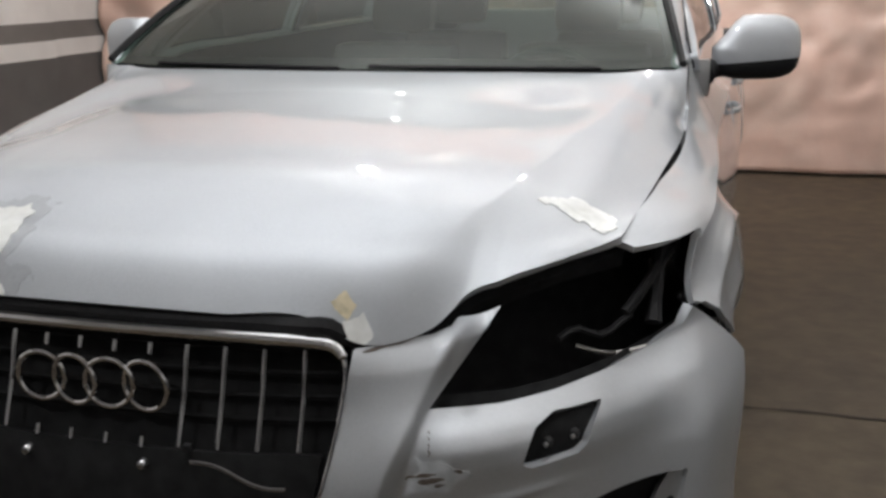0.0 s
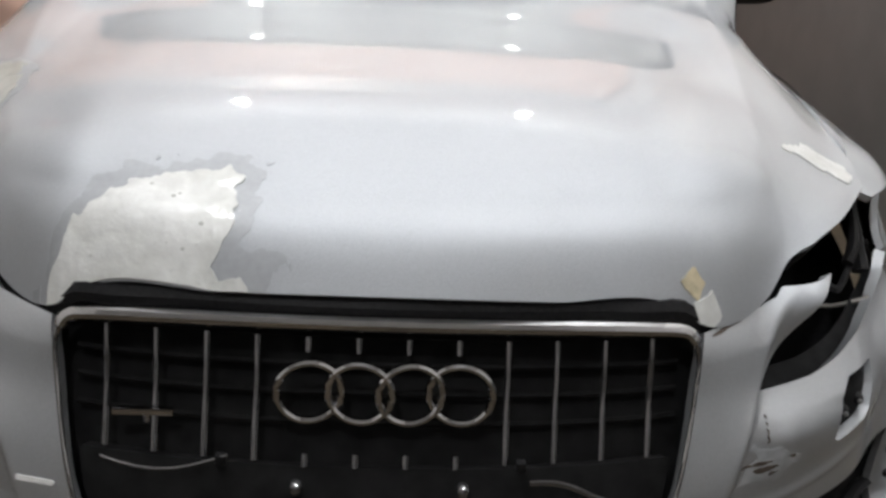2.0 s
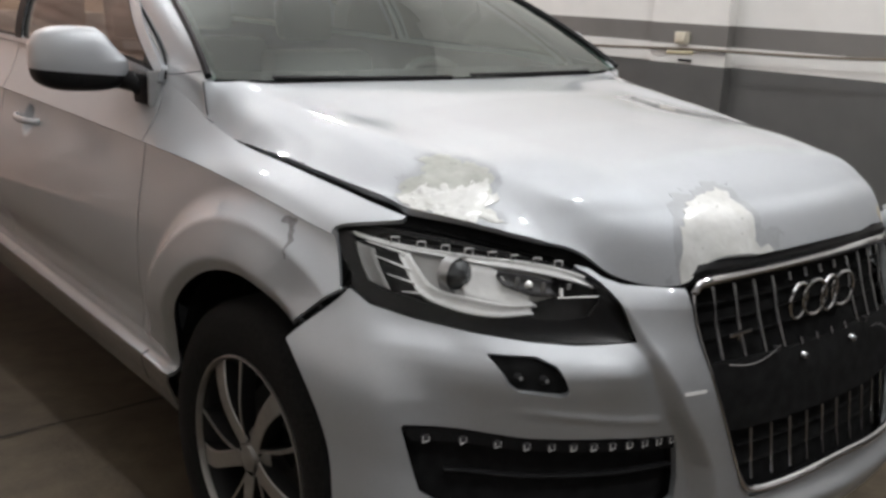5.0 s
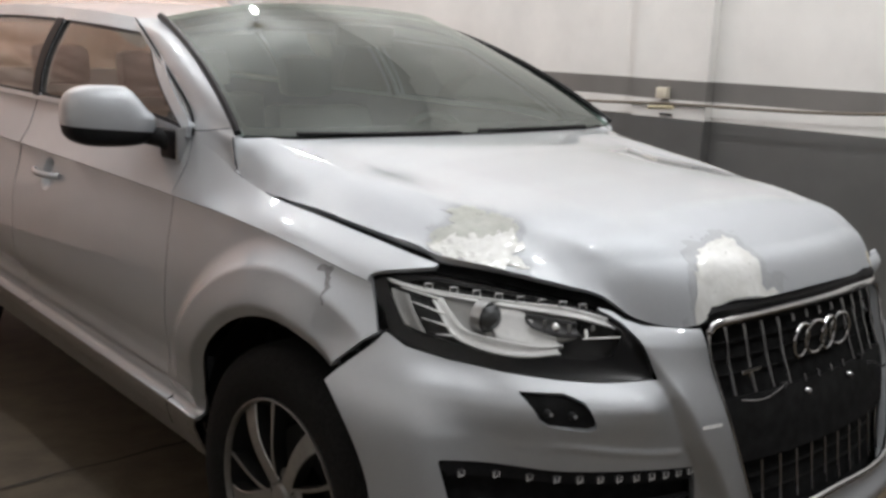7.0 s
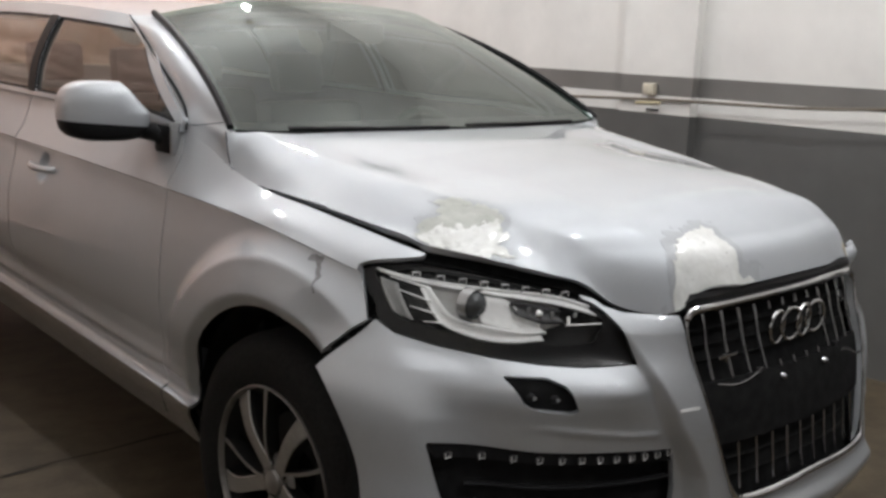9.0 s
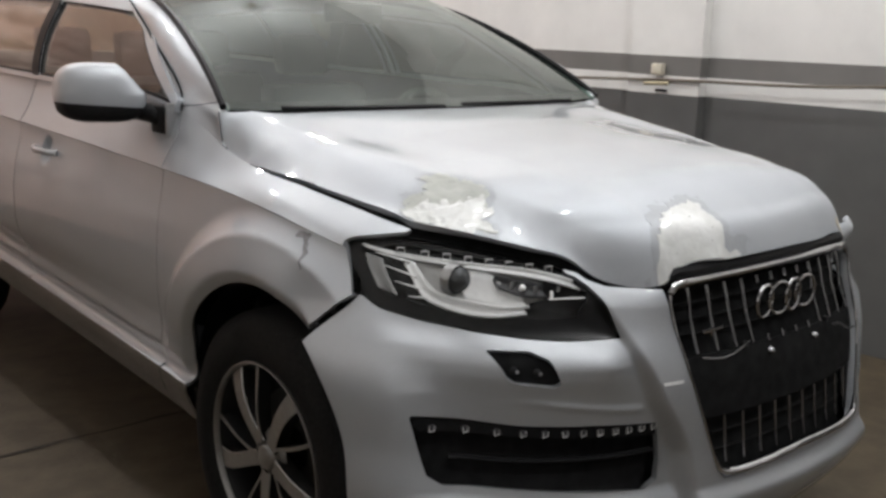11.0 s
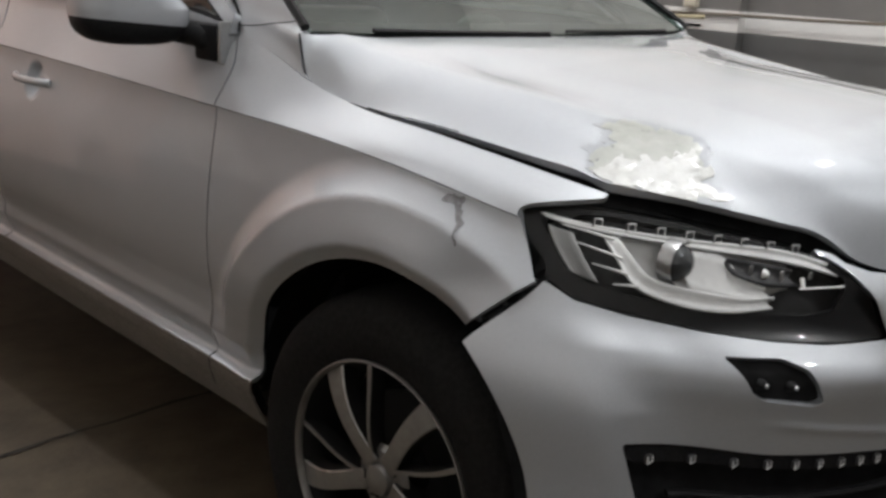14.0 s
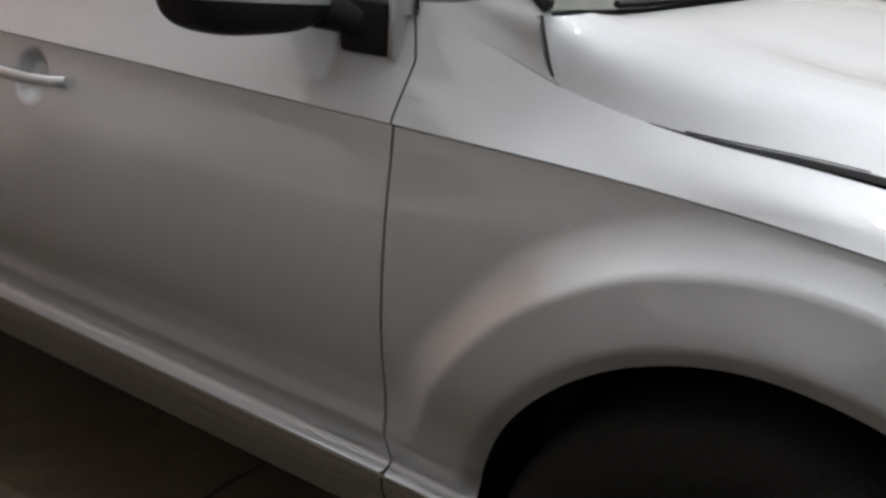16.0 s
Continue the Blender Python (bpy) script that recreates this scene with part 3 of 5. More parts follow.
def whole(half):
    """Both halves of a surface in one grid; the half's first row is the middle of the car."""
    return np.concatenate([half[:0:-1] * FLIP, half])


UN, VN = np.linspace(0, 1, 190), np.linspace(0, 1, 170)
NOSE_HALF = nose(UN, VN)
NOSE_ALL = whole(NOSE_HALF)
US = np.concatenate([UN[:0:-1], UN])[:, None] + 0 * VN[None]
VS = 0 * US + VN[None]
FW, FX, FY, FZ = np.abs(NOSE_ALL[..., 0]), NOSE_ALL[..., 0], NOSE_ALL[..., 1], NOSE_ALL[..., 2]
FRONTWARD = np.array([0, -0.8, 0.3])


def on_nose(x, z, out=0.0):
    """The place on the nose at x and z, moved forwards by out."""
    d = (np.abs(NOSE_HALF[..., 0] - abs(x)) ** 2 + (NOSE_HALF[..., 2] - z) ** 2).ravel()
    best = np.argsort(d)[:4]
    wt = 1 / (d[best] + 1e-8)
    y = (NOSE_HALF[..., 1].ravel()[best] * wt).sum() / wt.sum()
    return np.array((x, y - out, z))


HEADLAMP = [(0.503, 0.836), (0.60, 0.831), (0.668, 0.833), (0.74, 0.840), (0.806, 0.853), (0.85, 0.868), (0.8645, 0.892),
            (0.860, 0.962), (0.856, 0.988), (0.846, 1.002), (0.825, 1.009), (0.767, 1.010), (0.70, 1.000), (0.63, 0.982), (0.565, 0.965), (0.545, 0.955), (0.533, 0.94), (0.521, 0.91)]
OVER_LAMP = [(0.55, 0.94), (0.60, 0.95), (0.90, 0.97), (0.90, 1.05), (0.60, 1.05), (0.556, 0.985)]
GRILLE = [(-0.402, 1.03), (0.402, 1.03), (0.397, 0.92), (0.386, 0.83), (0.373, 0.75), (0.342, 0.64), (0.308, 0.53), (0.29, 0.51), (0.19, 0.512), (0, 0.524),
          (-0.19, 0.512), (-0.29, 0.51), (-0.308, 0.53), (-0.342, 0.64), (-0.373, 0.75), (-0.386, 0.83), (-0.397, 0.92)]
INTAKE = [(0.872, 0.658), (0.70, 0.648), (0.56, 0.648), (0.432, 0.641), (0.427, 0.60), (0.424, 0.553), (0.432, 0.512), (0.462, 0.497), (0.709, 0.514), (0.828, 0.514), (0.855, 0.535)]
WASHER = [(0.735, 0.805), (0.675, 0.808), (0.655, 0.795), (0.642, 0.746), (0.652, 0.741), (0.712, 0.747), (0.722, 0.757)]

lamp_in = inside(HEADLAMP, FW, FZ)
grille_in = inside(GRILLE, FX, FZ, 0.004)
intake_in = inside(INTAKE, FW, FZ, 0.003)
washer_in = inside(WASHER, FW, FZ, 0.003)
wheel_out = arch_gap(FY, FZ)
joint = (0.997 - US) * 0.9
# on the left the corner beside the missing headlamp is torn loose and stands forward
TORN = NOSE_ALL.copy()
TORN[..., 1] -= np.where(FX > 0, 0.115 * ease(0.49, 0.60, FW) * ease(0.85, 0.97, FZ), 0)
TORN_GAP = [(0.503, 0.836), (0.60, 0.831), (0.668, 0.833), (0.74, 0.840), (0.806, 0.853), (0.85, 0.868), (0.8645, 0.892), (0.90, 0.97), (0.90, 1.05), (0.618, 1.05), (0.606, 0.998), (0.585, 0.962), (0.545, 0.90)]
lamp_cut = np.where(FX > 0, inside(TORN_GAP, FW, FZ), np.maximum(lamp_in + 0.003, inside(OVER_LAMP, FW, FZ)))
SHIELD_TOP = [(0.39, 0.935), (0.50, 0.940), (0.525, 0.951), (0.548, 0.985), (0.39, 0.99)]
keep = np.minimum.reduce([-lamp_cut, -inside(SHIELD_TOP, FW, FZ), -grille_in, -intake_in, -washer_in, wheel_out, joint, (0.985 - VS) * 0.5])
bumper = panel("front_bumper", TORN, keep, PAINT, car, label="silver painted bumper, scuffed and torn beside the grille", depth=0.018, outward=FRONTWARD)
panel("bumper_shade_sheet", NOSE_ALL + np.array([0, 0.055, 0]), np.minimum.reduce([wheel_out - 0.02, 1 - VS + 0.01, -lamp_in, -grille_in, 0.93 - US]), VOID, car, label="near-black sheet for the shade behind the bumper", depth=0.002, outward=FRONTWARD)

# grille
grille = panel("grille", NOSE_ALL + np.array([0, 0.05, 0]), grille_in + 0.012, VOID, car, label="black radiator grille with thin chrome bars", depth=0.03, outward=FRONTWARD)
loop = [(-0.30, 0.517), (-0.15, 0.519), (0, 0.528), (0.15, 0.519), (0.30, 0.517), (0.318, 0.545), (0.345, 0.64), (0.375, 0.75), (0.389, 0.83), (0.396, 0.90), (0.393, 0.924), (0.376, 0.943), (0.34, 0.949),
        (0.17, 0.953), (0, 0.954), (-0.17, 0.953), (-0.34, 0.949), (-0.376, 0.943), (-0.393, 0.924), (-0.396, 0.90), (-0.389, 0.83), (-0.375, 0.75), (-0.345, 0.64), (-0.318, 0.545)]
fine = []
for a, b in zip(loop, loop[1:] + loop[:1]):
    for k in range(6):
        fine.append(on_nose(a[0] + (b[0] - a[0]) * k / 6, a[1] + (b[1] - a[1]) * k / 6, 0.002))
fine = np.array(fine)
for _ in range(9):
    fine = (np.roll(fine, 1, 0) + 2 * fine + np.roll(fine, -1, 0)) / 4
tube("chrome_surround", fine, (0.0055 + 0.0045 * ease(0.90, 0.945, fine[:, 2]) + 0.003 * ease(0.55, 0.52, fine[:, 2])) * np.where((np.abs(fine[:, 0]) > 0.3) & (fine[:, 2] < 0.925) & (fine[:, 2] > 0.56), 0.55, 1), CHROME, grille, "bright chrome surround", sides=10, closed=True)
for k in range(12):
    x = -0.333 + 0.0605 * k
    middle = 4 <= k <= 7
    for lo, hi in (((0.915, 0.932), (0.785, 0.80)) if middle else ((0.79, 0.932),)):
        zs = np.linspace(lo, hi, 8)
        tube("bar", [on_nose(x, z, -0.012) for z in zs], 0.0038, DULLCHROME, grille, "slim vertical chrome bar", sides=6)
    zs = np.linspace(0.535 + 0.004 * abs(k - 5.5) / 5.5, 0.645, 8)
    if abs(x) < 0.31:
        tube("bar", [on_nose(x, z, -0.012) for z in zs], 0.003, DULLCHROME, grille, "slim vertical chrome bar", sides=6)
for z in (0.825, 0.858, 0.892, 0.925):
    tube("cross_rib", [on_nose(x, z, -0.034) for x in np.linspace(-0.375, 0.375, 30)], 0.004, VOID, grille, sides=5)
for z in (0.56, 0.60):
    tube("cross_rib", [on_nose(x, z, -0.034) for x in np.linspace(-0.29, 0.29, 30)], 0.004, VOID, grille, sides=5)
plate_keep = inside([(-0.366, 0.785), (0.366, 0.785), (0.352, 0.70), (0.336, 0.645), (-0.336, 0.645), (-0.352, 0.70)], FX, FZ)
panel("plate_panel", NOSE_ALL + np.array([0, 0.014, 0]), plate_keep, VOID, grille, "plain black number plate panel, empty", depth=0.02, outward=FRONTWARD)
for x in (-0.10, 0.10):
    lathe("bolt", [(-0.010, 0.0005), (-0.008, 0.006), (-0.003, 0.0085), (0.004, 0.009)], on_nose(x, 0.765, -0.006), DULLCHROME, grille, "dull steel plate bolt", segs=16, axis="y")
for x in (-0.19, 0.17):
    box("bracket_clip", on_nose(x, 0.793, -0.004) - 0.006, on_nose(x, 0.793, -0.004) + 0.006, BLACK, grille, bevel=0.002)
# four linked plain chrome rings
for k in range(4):
    c = on_nose(0, 0.874, 0.004) + np.array([(k - 1.5) * 0.0605 + 0.003, 0.012 * abs(k - 1.5) / 1.5 * 0.3, 0])
    ring = [c + np.array([0.0385 * math.cos(a), 0.004 * math.cos(a) * (-1) ** k, 0.0385 * math.sin(a)]) for a in np.linspace(0, 2 * math.pi, 40, endpoint=False)]
    tube("ring", ring, 0.0047, CHROME, grille, "plain polished ring", sides=8, closed=True)
# small plain bar badge and its broken stem
c = on_nose(-0.285, 0.839, 0.0)
box("bar_badge", c + np.array((-0.036, -0.004, -0.004)), c + np.array((0.036, 0.004, 0.005)), CHROME, grille, "small plain bar-shaped badge", bevel=0.002)
tube("badge_stem", [c + np.array((0.002, 0.004, 0.0)), c + np.array((0.003, 0.006, -0.016))], 0.004, CHROME, grille, sides=6)
# bent strips of loose trim
tube("bent_trim", [on_nose(-0.335 + 0.022 * k, 0.785 - 0.012 * math.sin(k * 0.5) + 0.0016 * k, 0.002) for k in range(8)], 0.0018, DULLCHROME, grille, "bent strip of bright trim", sides=6)
tube("bent_trim", [on_nose(0.18 + 0.016 * k, 0.778 - 0.0035 * k + 0.006 * math.sin(k * 0.7), 0.006) for k in range(10)], 0.0035, DULLCHROME, grille, "bent strip of bright trim", sides=6, flat=0.5)
# rubber seal between grille and bonnet
seal = []
for x in np.linspace(-0.405, 0.405, 60):
    p = on_nose(x, 0.960, -0.018)
    seal.append(p + np.array((0, 0, 0.008 - 0.03 * max(0, abs(x) - 0.36) / 0.045)))
tube("rubber_seal", seal, 0.017, BLACK, car, "black rubber seal under the bonnet's edge", sides=8)

# lower intakes
for sd in (-1, 1):
    half = FX * sd > 0
    keep = np.where(half, intake_in + 0.014, -1.0)
    intake = panel("lower_intake", NOSE_ALL + np.array([0, 0.045, 0]), keep, VOID, car, label="black lower air intake", depth=0.002, outward=FRONTWARD)
    tube("intake_slat", [on_nose(sd * x, 0.570 + 0.004 * math.sin(x * 6), -0.022) for x in np.linspace(0.42, 0.80, 30)], 0.006, BLACK, intake, "black horizontal slat", sides=6, flat=2.0)
    if sd < 0:
        strip = inside([(0.868, 0.655), (0.56, 0.646), (0.42, 0.638), (0.418, 0.612), (0.56, 0.620), (0.858, 0.626)], FW, FZ)
        panel("light_strip", NOSE_ALL + np.array([0, 0.008, 0]), np.where(half, strip, -1.0), BLACK, intake, "black carrier of the daytime lights", depth=0.03, outward=FRONTWARD)
        for k in range(12):
            x = -0.835 + 0.398 * (k / 11) ** 0.82
            c = on_nose(x, 0.633 + 0.003 * (k / 11), -0.003)
            box("light_cell", c - np.array((0.0085, 0.003, 0.0065)), c + np.array((0.0085, 0.003, 0.0065)), GREYPLASTIC, intake, "small clear lamp cell", bevel=0.002)
            tube("cell_edge", [c + np.array((-0.008, -0.004, 0.006)), c + np.array((-0.008, -0.0045, -0.006)), c + np.array((0.008, -0.0045, -0.006)), c + np.array((0.008, -0.004, 0.004))], 0.0011, PALE, intake, sides=5)
    else:
        plate = np.minimum(inside([(0.825, 0.48), (0.805, 0.56), (0.83, 0.63), (0.87, 0.70), (0.93, 0.70), (0.93, 0.48)], FX, FZ), intake_in + 0.004)
        torn = panel("torn_bracket", NOSE_ALL + np.array([0, 0.016, 0]), plate, SATIN, intake, "torn pale bracket at the intake's end", depth=0.012, outward=FRONTWARD)
        for x, z in ((0.848, 0.605), (0.846, 0.565)):
            lathe("bolt", [(-0.008, 0.0005), (-0.006, 0.006), (0.004, 0.007)], on_nose(x, z, -0.019), BLACK, torn, "dark bolt", segs=12, axis="y")
    well = panel("washer_recess", NOSE_ALL + np.array([0, 0.022, 0]), np.where(half, washer_in + 0.01, -1.0), VOID, car, label="open headlamp washer recess", depth=0.002, outward=FRONTWARD)
    for x, z in ((0.703, 0.768), (0.667, 0.766)):
        c = on_nose(sd * x, z, -0.018)
        lathe("nozzle", [(-0.006, 0.001), (-0.005, 0.006), (0.002, 0.009), (0.008, 0.009)], c, BLACK, well, "small grey washer nozzle", segs=12, axis="y")
        lathe("nozzle_tip", [(-0.010, 0.0005), (-0.009, 0.0035), (-0.004, 0.004)], c, SATIN, well, segs=10, axis="y")

GLOSSBLACK = mat("gloss_black_plastic", (0.006, 0.006, 0.007), rough=0.28, grain=0.1, scale=60, spec=0.25)
HOUSING = mat("lamp_housing", (0.036, 0.036, 0.037), rough=0.4, grain=0.2, scale=80, spec=0.2)
CORNERGREY = mat("corner_reflector_grey", (0.27, 0.27, 0.265), rough=0.4, grain=0.1, scale=60)
LAMPGREY = mat("satin_reflector", (0.52, 0.525, 0.52), rough=0.30, metal=0.3, grain=0.05, scale=80)
# headlamps: the right one whole, the left one gone
for sd in (-1, 1):
    half = FX * sd > 0
    keep = np.where(half, lamp_in + 0.012, -1.0)
    if sd > 0:
        cavity = panel("lamp_cavity", NOSE_ALL + np.array([-0.09, 0.20, -0.03]), keep + 0.05, VOID, car, label="empty opening of the missing headlamp, coloured near-black for its shade", depth=0.06, outward=FRONTWARD)
        tube("bent_bracket", [(0.675 + 0.02 * k, 0.45, 0.838 - 0.008 * math.sin(k * 0.55) + 0.003 * max(0, k - 3)) for k in range(7)], 0.004, ALLOY, cavity, "bent dull metal bracket", sides=8)
        tube("loose_hose", [on_nose(0.755 + 0.01 * k, 0.90 + 0.012 * k, -0.05 + 0.008 * math.sin(k)) for k in range(8)], 0.010, BLACK, cavity, "black corrugated hose", sides=8)
        tube("wing_stay", [on_nose(0.80, 0.985 - 0.016 * k, -0.07 + 0.004 * k) for k in range(8)], [0.016, 0.013, 0.012, 0.012, 0.013, 0.012, 0.014, 0.016], BLACK, cavity, "black wing stay", sides=7)
        tube("wiring", [on_nose(0.66 + 0.015 * k, 0.885 + 0.01 * math.sin(k * 1.1), -0.05) for k in range(8)], 0.006, BLACK, cavity, sides=6)
        continue
    lampset = panel("headlamp", NOSE_ALL + np.array([0.018, 0.055, -0.002]), keep, HOUSING, car, label="clear xenon headlamp with a dark housing", depth=0.05, outward=FRONTWARD)
    panel("lens", NOSE_ALL, np.where(half, lamp_in, -1.0), LENS, lampset, "clear curved plastic lens", depth=0.004, outward=FRONTWARD, lift=-0.002).visible_shadow = False
    low = ease(0.93, 0.86, FZ)
    rim = np.minimum(lamp_in - 0.001, 0.009 + 0.012 * ease(0.79, 0.82, FW) + 0.019 * low * ease(0.86, 0.80, FW) + 0.010 * low + 0.022 * low * ease(0.62, 0.52, FW) - lamp_in)
    panel("black_bezel", NOSE_ALL, np.where(half, rim, -1.0), GLOSSBLACK, lampset, "gloss black lower bezel", depth=0.02, outward=FRONTWARD, lift=-0.006)

    def at(x, z, deep):
        return on_nose(-x, z, -deep)

    def ribbon(name, top, bottom, material, label="", deep=0.018):
        """A band between two lines of (x, z) inside the lamp."""
        t = np.linspace(0, 1, 26)
        a, b = (curve(np.linspace(0, 1, len(q)), np.array(q, float), t) for q in (top, bottom))
        g = np.array([[at(*(p * (1 - k) + q * k), deep + 0.012 * math.sin(math.pi * k)) for k in np.linspace(0, 1, 6)] for p, q in zip(a, b)])
        return plain_grid(name, g, material, lampset, label, thick=0.004)

    ribbon("brow_strip", [(0.826, 0.992), (0.788, 0.982), (0.70, 0.973), (0.602, 0.966), (0.545, 0.948)], [(0.825, 0.987), (0.787, 0.975), (0.699, 0.962), (0.602, 0.948), (0.541, 0.930)], PALE, "bright strip across the lamp's top", 0.006)
    ribbon("wing_reflector", [(0.778, 0.968), (0.773, 0.928), (0.760, 0.908), (0.722, 0.897), (0.673, 0.889), (0.632, 0.894)],
           [(0.792, 0.962), (0.790, 0.912), (0.779, 0.888), (0.741, 0.870), (0.696, 0.866), (0.640, 0.876)], PALE, "pale curved reflector wing", 0.006)
    ribbon("bowl_reflector", [(0.712, 0.958), (0.690, 0.955), (0.668, 0.950), (0.655, 0.925), (0.632, 0.905)], [(0.724, 0.898), (0.706, 0.888), (0.686, 0.882), (0.660, 0.880), (0.628, 0.888)], PALE, "satin bowl beside the projector", 0.016)
    ribbon("reflector_back", [(0.772, 0.972), (0.735, 0.968), (0.69, 0.962), (0.64, 0.952), (0.585, 0.938)], [(0.768, 0.905), (0.740, 0.890), (0.70, 0.883), (0.65, 0.885), (0.595, 0.905)], LAMPGREY, "satin grey reflector behind the projector", 0.030)
    ribbon("corner_reflector", [(0.831, 0.975), (0.838, 0.945), (0.840, 0.908)], [(0.816, 0.968), (0.821, 0.938), (0.820, 0.896)], CORNERGREY, "dull corner reflector", 0.006)
    for (x0, z0), (x1, z1) in (((0.819, 0.979), (0.782, 0.966)), ((0.819, 0.955), (0.786, 0.938)), ((0.816, 0.925), (0.786, 0.914)), ((0.806, 0.896), (0.780, 0.897))):
        tube("fin", [at(x0 + (x1 - x0) * k / 5, z0 + (z1 - z0) * k / 5, 0.008) for k in range(6)], np.linspace(0.0012, 0.0034, 6), PALE, lampset, "slim bright fin", sides=6)
    for k in range(8):
        c = at(0.785 - 0.030 * k, 0.990 - 0.0028 * k, 0.010)
        c = c - np.array((0, 0, 0.003))
        box("light_cell", c - np.array((0.009, 0.003, 0.007)), c + np.array((0.009, 0.003, 0.007)), GREYPLASTIC, lampset, "small clear cell", bevel=0.002)
        tube("cell_edge", [c + np.array((-0.010, -0.004, -0.008)), c + np.array((-0.010, -0.004, 0.008)), c + np.array((0.010, -0.006, 0.006)), c + np.array((0.010, -0.006, -0.008))], 0.0013, PALE, lampset, sides=5)
    c = at(0.718, 0.935, 0.026)
    lathe("projector", [(-0.025, 0.0005), (-0.022, 0.012), (-0.015, 0.024), (-0.002, 0.032), (0.012, 0.035)], c, PROJECTOR, lampset, "round dark projector lens", segs=32, axis="y")
    lathe("projector_ring", [(-0.001, 0.034), (-0.006, 0.037), (0.0, 0.039), (0.02, 0.040)], c, SATIN, lampset, "bright ring", segs=32, axis="y")
    ribbon("indicator", [(0.668, 0.949), (0.632, 0.945), (0.596, 0.936)], [(0.670, 0.925), (0.636, 0.911), (0.598, 0.912)], GREYPLASTIC, "dark oval indicator lens", 0.006)
    lathe("indicator_bulb", [(-0.010, 0.0005), (-0.008, 0.005), (0.0, 0.009)], at(0.633, 0.929, 0.006), PALE, lampset, segs=16, axis="y")
    for x, z, h in ((0.648, 0.934, 0.008), (0.614, 0.927, 0.009), (0.577, 0.930, 0.006)):
        box("indicator_facet", at(x, z, 0.004) - np.array((0.005, 0.002, h)), at(x, z, 0.004) + np.array((0.005, 0.002, h)), SATIN, lampset, "small bright facet", bevel=0.0015)
    tube("indicator_stem", [at(0.589, 0.926, 0.004), at(0.593, 0.909, 0.004)], 0.004, PALE, lampset, sides=6)
    tube("inner_edge", [at(0.600 - 0.012 * k, 0.909 + 0.0012 * k, 0.003) for k in range(6)], 0.0018, PALE, lampset, sides=5)

# ---- bonnet ----
SN, TN = np.linspace(0, 1, 110), np.linspace(0, 1, 150)
HOOD_ALL = whole(hood(SN, TN))
# small dents round the repairs
HX, HY = HOOD_ALL[..., 0], HOOD_ALL[..., 1]
for x, y, r, d in ((-0.47, 0.36, 0.09, 0.004), (-0.52, 0.62, 0.10, 0.003), (-0.66, 0.55, 0.09, 0.002), (0.60, 0.62, 0.09, 0.003), (0.40, 0.20, 0.06, 0.004)):
    HOOD_ALL[..., 2] -= d * np.exp(-((HX - x) ** 2 + (HY - y) ** 2) / r**2)
# the left front corner is pulled forwards and down
pull = np.where(HX > 0, (1 - ease(0.0, 0.40, np.broadcast_to(TN, HX.shape))), 0)
HOOD_ALL[..., 1] -= pull * np.interp(HX, (0.40, 0.505, 0.543, 0.59, 0.745), (0, 0.03, 0.042, 0.072, 0.10))
HOOD_ALL[..., 2] -= pull * 0.012 * ease(0.60, 0.74, HX)
UPWARD = np.array([0, -0.2, 1])
bonnet = panel("bonnet", HOOD_ALL, np.ones(HX.shape), BONNETPAINT, car, label="silver bonnet with sanded and filled dents", depth=0.014, outward=UPWARD)
panel("bonnet_underside", HOOD_ALL - np.array([0, -0.03, 0.03]), np.ones(HX.shape), VOID, car, label="underside of the bonnet, coloured near-black for its shade", depth=0.03, outward=UPWARD)


def rough_edge(x, y, seed, amount, scale):
    n = np.array([[noise.fractal(Vector((a * scale, b * scale, seed)), 1.0, 2.0, 4) for a, b in zip(r, q)] for r, q in zip(x, y)])
    return n * amount


def repair(name, outline, material, label, seed, amount=0.012, lift=0.0022, grow=0.0, edge=None):
    lo, hi = np.min(outline, 0) - 0.08, np.max(outline, 0) + 0.08
    rows = np.where(((HX > lo[0]) & (HX < hi[0]) & (HY > lo[1]) & (HY < hi[1])).any(1))[0]
    i0, i1 = rows.min(), rows.max() + 1
    cols = np.where(((HX > lo[0]) & (HX < hi[0]) & (HY > lo[1]) & (HY < hi[1])).any(0))[0]
    j0, j1 = cols.min(), cols.max() + 1
    # a finer grid over that stretch
    a, b = np.linspace(i0, i1 - 1, (i1 - i0) * 3), np.linspace(j0, j1 - 1, (j1 - j0) * 3)
    g = HOOD_ALL[i0:i1, j0:j1]
    g = curve(np.arange(i0, i1), g, a)
    g = np.swapaxes(curve(np.arange(j0, j1), np.swapaxes(g, 0, 1), b), 0, 1)
    d = inside(outline, g[..., 0], g[..., 1]) + grow + rough_edge(g[..., 0], g[..., 1], seed, amount * 1.3, 40)
    g = g + np.array([0, 0, 1]) * (0.0035 * ease(0, 0.03, d) * (0 if edge else 1))[..., None]
    return panel(name, g, d, material, bonnet, label=label, depth=0.0035, lift=lift, outward=UPWARD)


SPOT_A = [(-0.412, 0.10), (-0.402, 0.118), (-0.385, 0.125), (-0.378, 0.145), (-0.345, 0.168), (-0.312, 0.188), (-0.27, 0.190), (-0.235, 0.193), (-0.20, 0.202), (-0.196, 0.190), (-0.178, 0.183), (-0.19, 0.165),
          (-0.183, 0.135), (-0.19, 0.11), (-0.205, 0.085), (-0.155, 0.070), (-0.17, 0.05), (-0.36, 0.055)]
